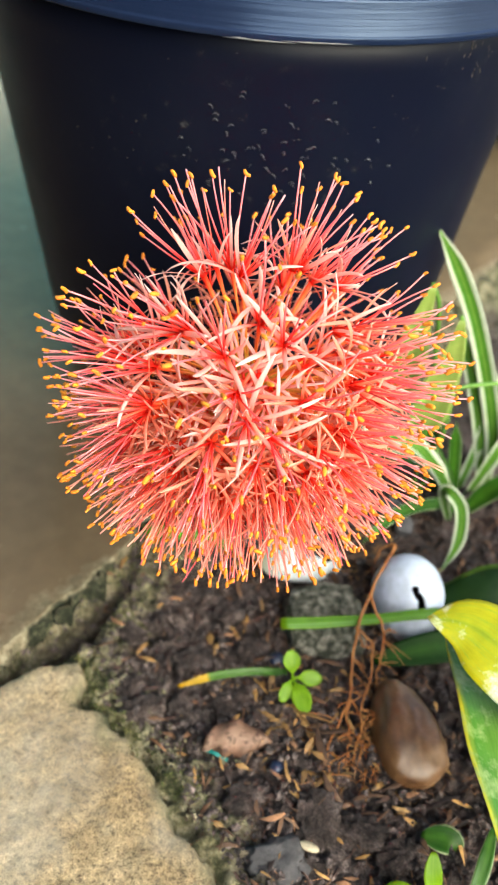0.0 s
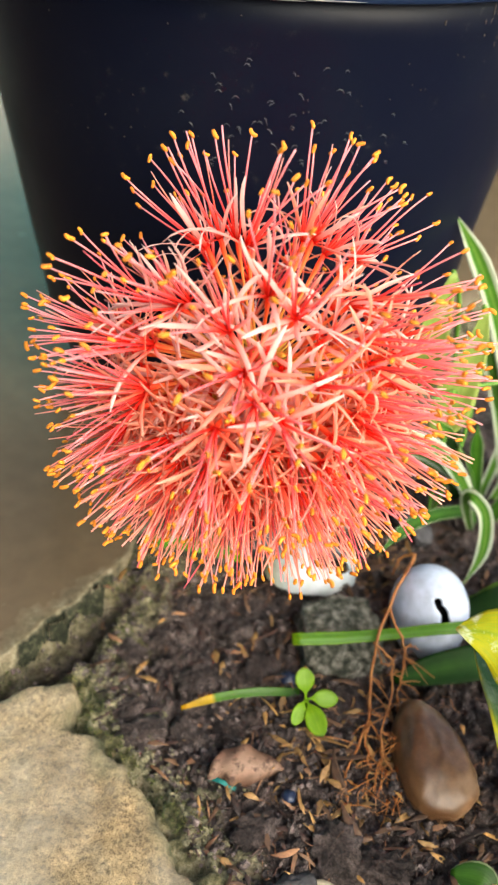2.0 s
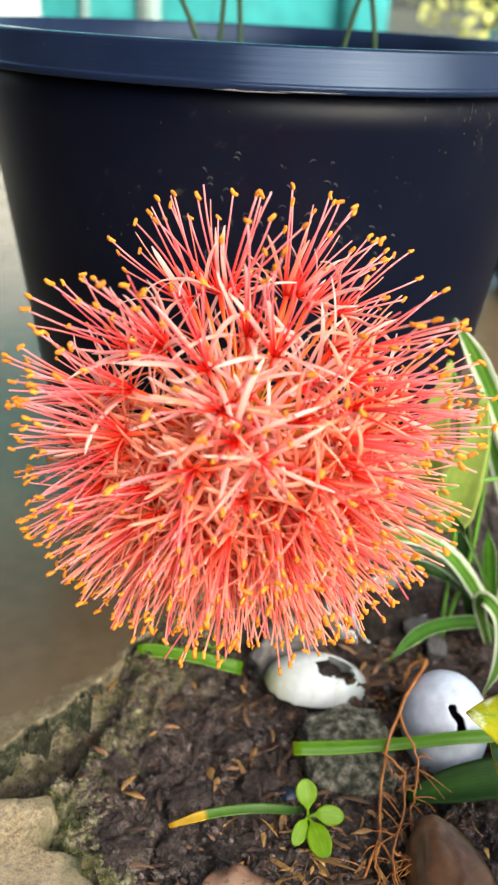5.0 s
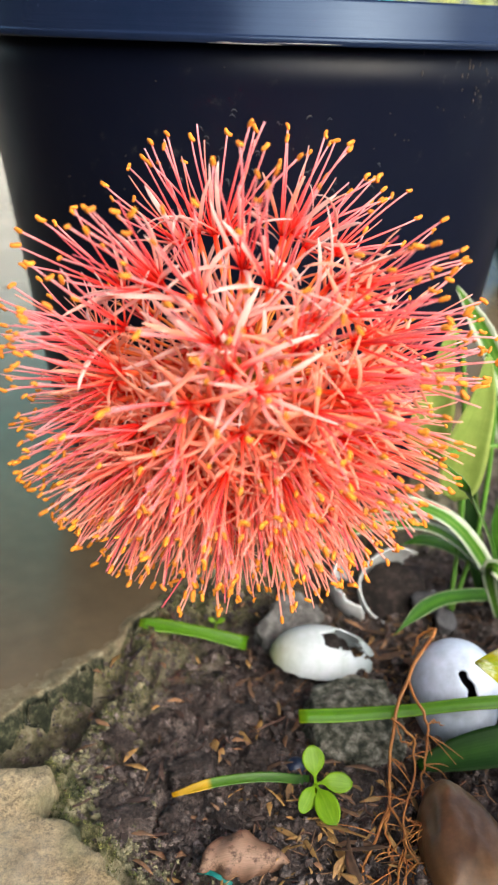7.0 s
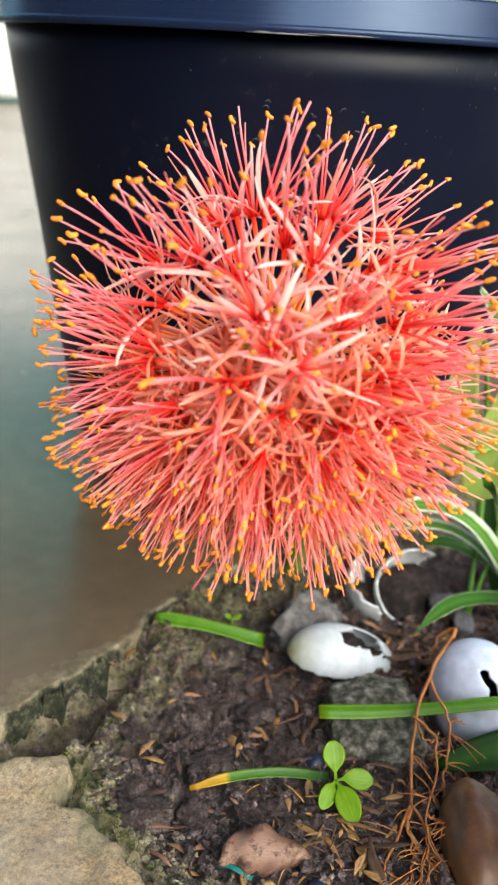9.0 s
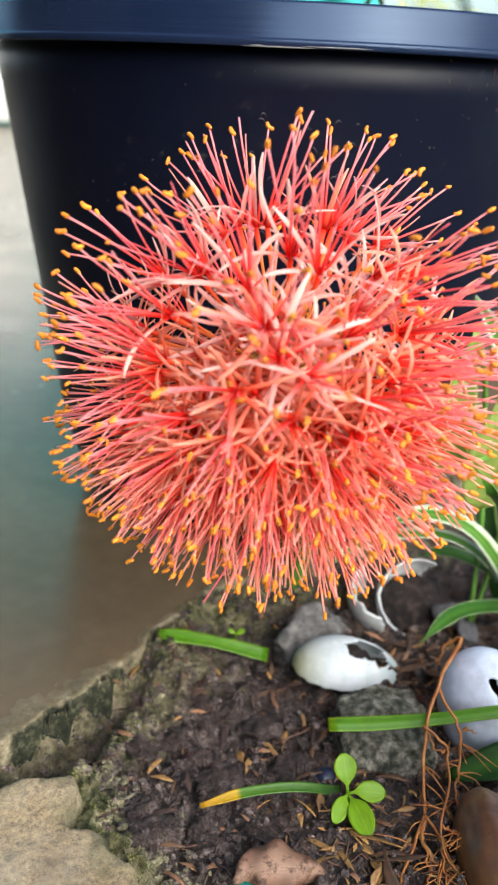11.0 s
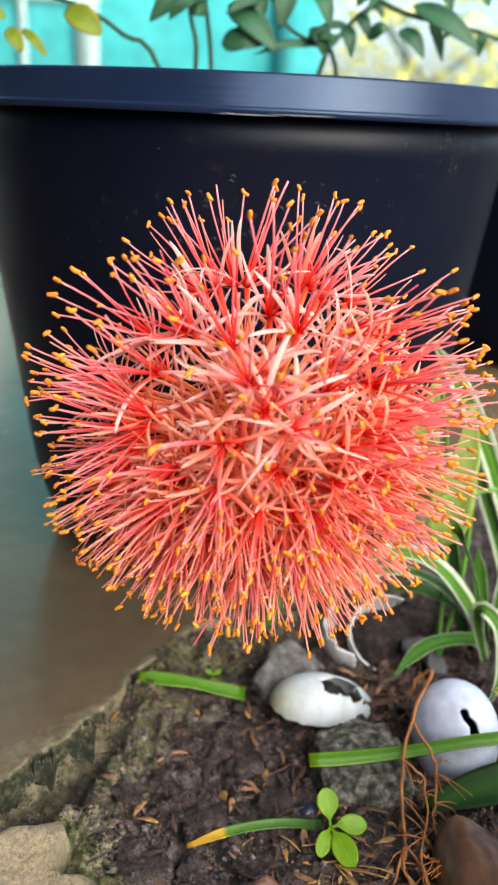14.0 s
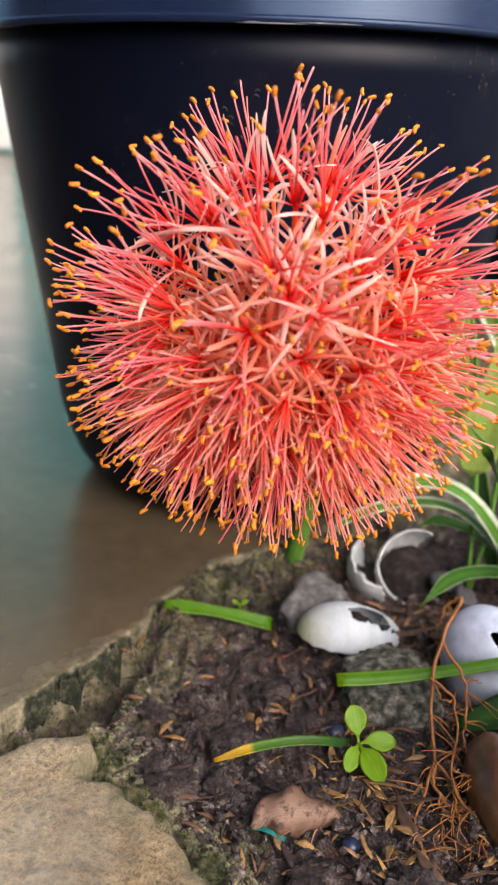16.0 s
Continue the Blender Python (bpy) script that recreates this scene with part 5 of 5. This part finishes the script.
def fibres(name, n, material, label, xr, yr, thin, reach):
    g = Geo()
    for k in range(n):
        x, y = rnd.uniform(*xr), rnd.uniform(*yr)
        if not free(x, y):
            continue
        a, size = rnd.uniform(0, 6.28), rnd.uniform(*reach)
        pts = []
        for i in range(5):
            u = i / 4 - 0.5
            px, py = x + math.cos(a) * size * u + rnd.gauss(0, 0.0008), y + math.sin(a) * size * u + rnd.gauss(0, 0.0008)
            pts.append(Vector((px, py, soil_height(px, py) + 0.0008 + rnd.uniform(0, 0.0015))))
        r = rnd.uniform(*thin)
        g.add(tube(spline(pts, 9), lambda u: r * (1 - 0.4 * u), 5))
    return solid(name, g, material, label, "twigs", kind="stuff")


fibres("twigs", 300, dark_chip_mat, "thin brown twigs lying in the soil", (-0.05, 0.2), (0.14, 0.44), (0.0002, 0.0007), (0.006, 0.022))
fibres("root_fibres", 420, chip_mat, "thin reddish brown root fibres in the soil", (0.03, 0.2), (0.15, 0.42), (0.00012, 0.0004), (0.006, 0.02))

moss = Geo()
tuft = Geo()
for k in range(5):
    a = k * 1.257
    d = Vector((math.cos(a) * 0.5, math.sin(a) * 0.5, 1))
    tuft.add(blade([Vector((0, 0, 0)), d * 0.5, d * 0.9 + Vector((d.x * 0.4, d.y * 0.4, 0))], lambda u: 0.32 * (1 - 0.8 * u), (d.x, d.y, -0.5), 0.03, 0.2, 3))
count = 0
while count < 2400:
    x, y = rnd.uniform(-0.12, 0.04), rnd.uniform(0.2, 0.44)
    if not free(x, y) and kerb_gap(x, y) > 0.003:
        continue
    if floor_in(x, y) or rnd.random() > soil_moss(x, y) ** 2:
        count += 0.003
        continue
    s = rnd.uniform(0.0008, 0.0022)
    moss.add(tuft, pose(x, y, max(soil_height(x, y), kerb_height(x, y)) - 0.0003, rnd.gauss(0, 20), rnd.gauss(0, 20), rnd.uniform(0, 360)) @ Matrix.Scale(s, 4))
    count += 1
solid("moss", moss, moss_mat, "short green moss along the floor's edge", "moss", kind="stuff")


# ---------- behind: the plant in the pot, the house wall, sunny shrubs ----------
def box(x0, x1, y0, y1, z0, z1, bevel=0.004):
    bm = bmesh.new()
    bmesh.ops.create_cube(bm, size=1, matrix=Matrix.LocRotScale(((x0 + x1) / 2, (y0 + y1) / 2, (z0 + z1) / 2), None, (x1 - x0, y1 - y0, z1 - z0)))
    bmesh.ops.bevel(bm, geom=bm.edges[:], offset=bevel, segments=2, affect="EDGES")
    g = Geo()
    bm.verts.ensure_lookup_table()
    g.v = [tuple(v.co) for v in bm.verts]
    g.f = [tuple(v.index for v in f.verts) for f in bm.faces]
    g.a = g.c = [0.5] * len(g.v)
    bm.free()
    return g


foot = (0.02, 0.6, FLOOR_Z + 0.25)
shrub = thing("potted_shrub", foot, "thin-stemmed shrub with drooping green leaves growing in the black pot", "shrub")
stems = [[(-0.017, 0.635, 0.26), (-0.011, 0.64, 0.328), (-0.015, 0.64, 0.353), (-0.018, 0.64, 0.378), (-0.024, 0.645, 0.46)], [(0.003, 0.635, 0.26), (-0.001, 0.64, 0.329), (-0.004, 0.64, 0.354), (-0.007, 0.64, 0.38), (-0.008, 0.64, 0.46)],
         [(-0.01, 0.63, 0.26), (-0.041, 0.64, 0.329), (-0.059, 0.64, 0.339), (-0.076, 0.64, 0.35), (-0.098, 0.64, 0.359), (-0.125, 0.64, 0.362), (-0.165, 0.64, 0.357)],
         [(0.06, 0.64, 0.26), (0.077, 0.64, 0.329), (0.086, 0.64, 0.344), (0.097, 0.64, 0.357), (0.113, 0.64, 0.374), (0.135, 0.65, 0.43)],
         [(0.095, 0.64, 0.26), (0.085, 0.64, 0.331), (0.068, 0.64, 0.341), (0.051, 0.64, 0.351), (0.038, 0.64, 0.37)], [(0.11, 0.64, 0.371), (0.13, 0.64, 0.363), (0.155, 0.64, 0.358), (0.19, 0.64, 0.352), (0.23, 0.64, 0.338)]]
for way in stems:
    part("stem", tube(spline(local(way, foot), 18), lambda u: 0.0019 - 0.0008 * u, 6), twig_mat, shrub)
leaves = [((-0.011, 0.64, 0.375), (-0.043, 0.63, 0.348), 0.016), ((-0.009, 0.638, 0.368), (-0.03, 0.63, 0.35), 0.011), ((0.01, 0.638, 0.362), (0.044, 0.625, 0.333), 0.019), ((0.05, 0.64, 0.38), (0.045, 0.628, 0.347), 0.018),
          ((0.006, 0.635, 0.337), (0.034, 0.628, 0.337), 0.016), ((-0.02, 0.64, 0.375), (0.006, 0.632, 0.368), 0.015), ((0.136, 0.635, 0.367), (0.182, 0.622, 0.34), 0.016), ((0.107, 0.64, 0.345), (0.121, 0.633, 0.352), 0.009),
          ((0.148, 0.64, 0.385), (0.162, 0.63, 0.365), 0.015), ((0.07, 0.64, 0.374), (0.08, 0.632, 0.35), 0.012), ((0.129, 0.64, 0.352), (0.146, 0.63, 0.334), 0.012), ((0.108, 0.64, 0.383), (0.097, 0.632, 0.364), 0.014),
          ((0.175, 0.64, 0.386), (0.187, 0.63, 0.368), 0.014), ((0.007, 0.64, 0.378), (0.018, 0.632, 0.365), 0.013), ((0.09, 0.64, 0.352), (0.096, 0.632, 0.332), 0.01), ((0.068, 0.64, 0.351), (0.078, 0.632, 0.331), 0.011), ((0.028, 0.64, 0.372), (0.033, 0.63, 0.352), 0.013),
          ((-0.03, 0.635, 0.43), (-0.06, 0.62, 0.395), 0.018), ((0.0, 0.635, 0.44), (0.03, 0.62, 0.4), 0.02), ((0.05, 0.65, 0.42), (0.08, 0.63, 0.385), 0.02)]
for a, b, w in leaves:
    a, b = Vector(a), Vector(b)
    part("leaf", blade(spline(local([a, a.lerp(b, 0.5) + Vector((0, -0.004, 0.003)), b], foot), 12), lambda u, w=w: pointed(u, w, 0.4), (0.1, -1, 0.3), 0.0006, 0.2, 7), shrub_mat, shrub)
for a, b, w, label in (((-0.099, 0.636, 0.353), (-0.075, 0.63, 0.339), 0.017, "round yellow-green leaf"), ((-0.138, 0.636, 0.34), (-0.128, 0.63, 0.326), 0.01, "small yellowing leaf"), ((-0.128, 0.636, 0.34), (-0.112, 0.63, 0.324), 0.006, "small yellowing leaf"), ((-0.165, 0.636, 0.356), (-0.138, 0.63, 0.346), 0.011, "yellow-green leaf")):
    a, b = Vector(a), Vector(b)
    part("leaf", blade(spline(local([a, a.lerp(b, 0.5) + Vector((0, -0.003, 0.002)), b], foot), 12), lambda u, w=w: 0.001 + w * math.sin(math.pi * min(1, 0.04 + 0.94 * u)) ** 0.7, (0.1, -1, 0.3), 0.0006, 0.2, 7), yellowing_mat, shrub, label)

rnd = random.Random(23)
for k in range(22):  # finer leaves along the upper stems
    way = spline(stems[rnd.choice((0, 1, 3, 4, 5, 5, 3))], 12)
    a = way[rnd.randrange(5, 12)]
    b = a + Vector((rnd.gauss(0, 0.02), rnd.uniform(-0.02, 0.0), rnd.uniform(-0.028, 0.004)))
    w = rnd.uniform(0.006, 0.012)
    part("leaf", blade(spline(local([a, a.lerp(b, 0.5) + Vector((0, -0.003, 0.003)), b], foot), 9), lambda u, w=w: pointed(u, w, 0.4), (rnd.gauss(0, 0.3), -1, 0.4), 0.0005, 0.2, 5), shrub_mat, shrub)

# Unseen walls, added only to darken what the pot and its rim reflect.
solid("wall_south", box(-6.0, -0.25, -1.8, -1.6, -0.06, 3.4), grainy("grey_plaster", [(0.3, (0.05, 0.05, 0.045)), (0.7, (0.11, 0.105, 0.09))], 4, 0.9, 50, 0.4, 0.003), "unseen tall grey wall added to darken the rim's left reflection", "wall", kind="structure")
solid("unseen_wall_low", box(-0.246, 6.0, -1.8, -1.6, -0.06, 0.6), bpy.data.materials["grey_plaster"], "unseen low grey wall added to darken the pot's reflections", "wall", kind="structure")
solid("unseen_wall_west", box(-2.0, -1.85, -1.6, 1.3, -0.06, 2.4), bpy.data.materials["grey_plaster"], "unseen grey side wall added to darken the rim's reflection", "wall", kind="structure")
house = thing("house", (-2.2, 4.3, FLOOR_Z), "turquoise painted house wall with white window frames", "house")


part("wall", box(-3.0, 2.74, 0.0, 0.15, 0, 3.0), teal_wall_mat, house)
# Strip added to stand for the band of shade at the wall's corner.
part("corner_post", box(2.53, 2.63, -0.06, -0.004, 0, 3.0), teal_wall_mat, house, "turquoise strip added for the shading at the wall's corner")
part("gate_panel", box(-3.0, 1.2, -0.05, -0.004, 0.02, 1.25), white_mat, house, "white painted gate panel")
for x, w in ((1.38, 0.035), (1.63, 0.1)):
    part("window_bar", box(x, x + w, -0.03, -0.004, 0.1, 2.4), bar_mat, house, "white window bar")
for z in (0.72, 0.83):
    part("window_bar", box(1.25, 1.74, -0.036, -0.032, z, z + 0.026, 0.001), bar_mat, house, "white window bar")


def bush(x, y, z, size, count, seed, label):
    """A bush: a few stems and many separate leaves with an uneven outline."""
    rnd = random.Random(seed)
    b = thing("bush", (x, y, z), label, "bush")
    g = Geo()
    one = blade(spline([(0, 0, 0), (0.5, 0, 0.08), (1, 0, 0)], 5), lambda u: pointed(u, 0.45, 0.45), (0, 0, 1), 0.02, 0.15, 5)
    for k in range(count):
        d = Vector((rnd.gauss(0, 1), rnd.gauss(0, 1), rnd.gauss(0, 1))).normalized() * size * rnd.uniform(0.3, 1.0) ** 0.6
        d *= 1 + 0.4 * noise.noise(d * 3 / size)
        g.add(one, pose(d.x, d.y, d.z * 0.9 + size, rnd.uniform(-50, 50), rnd.uniform(-50, 50), rnd.uniform(0, 360)) @ Matrix.Scale(rnd.uniform(0.07, 0.13), 4))
    tagged(part("leaves", g, sunny_mat, b), kind="stuff")
    for k in range(4):
        part("stem", tube(spline([(0, 0, 0), (rnd.gauss(0, 0.1), rnd.gauss(0, 0.1), size * 0.7), (rnd.gauss(0, 0.3), rnd.gauss(0, 0.3), size * 1.4)], 6), lambda u: 0.02 - 0.012 * u, 6), twig_mat, b)


bush(1.45, 6.2, -0.06, 0.75, 480, 4, "sunlit yellow-green bush beyond the house corner")
bush(2.7, 5.8, -0.06, 0.85, 480, 9, "sunlit yellow-green bush in the yard")
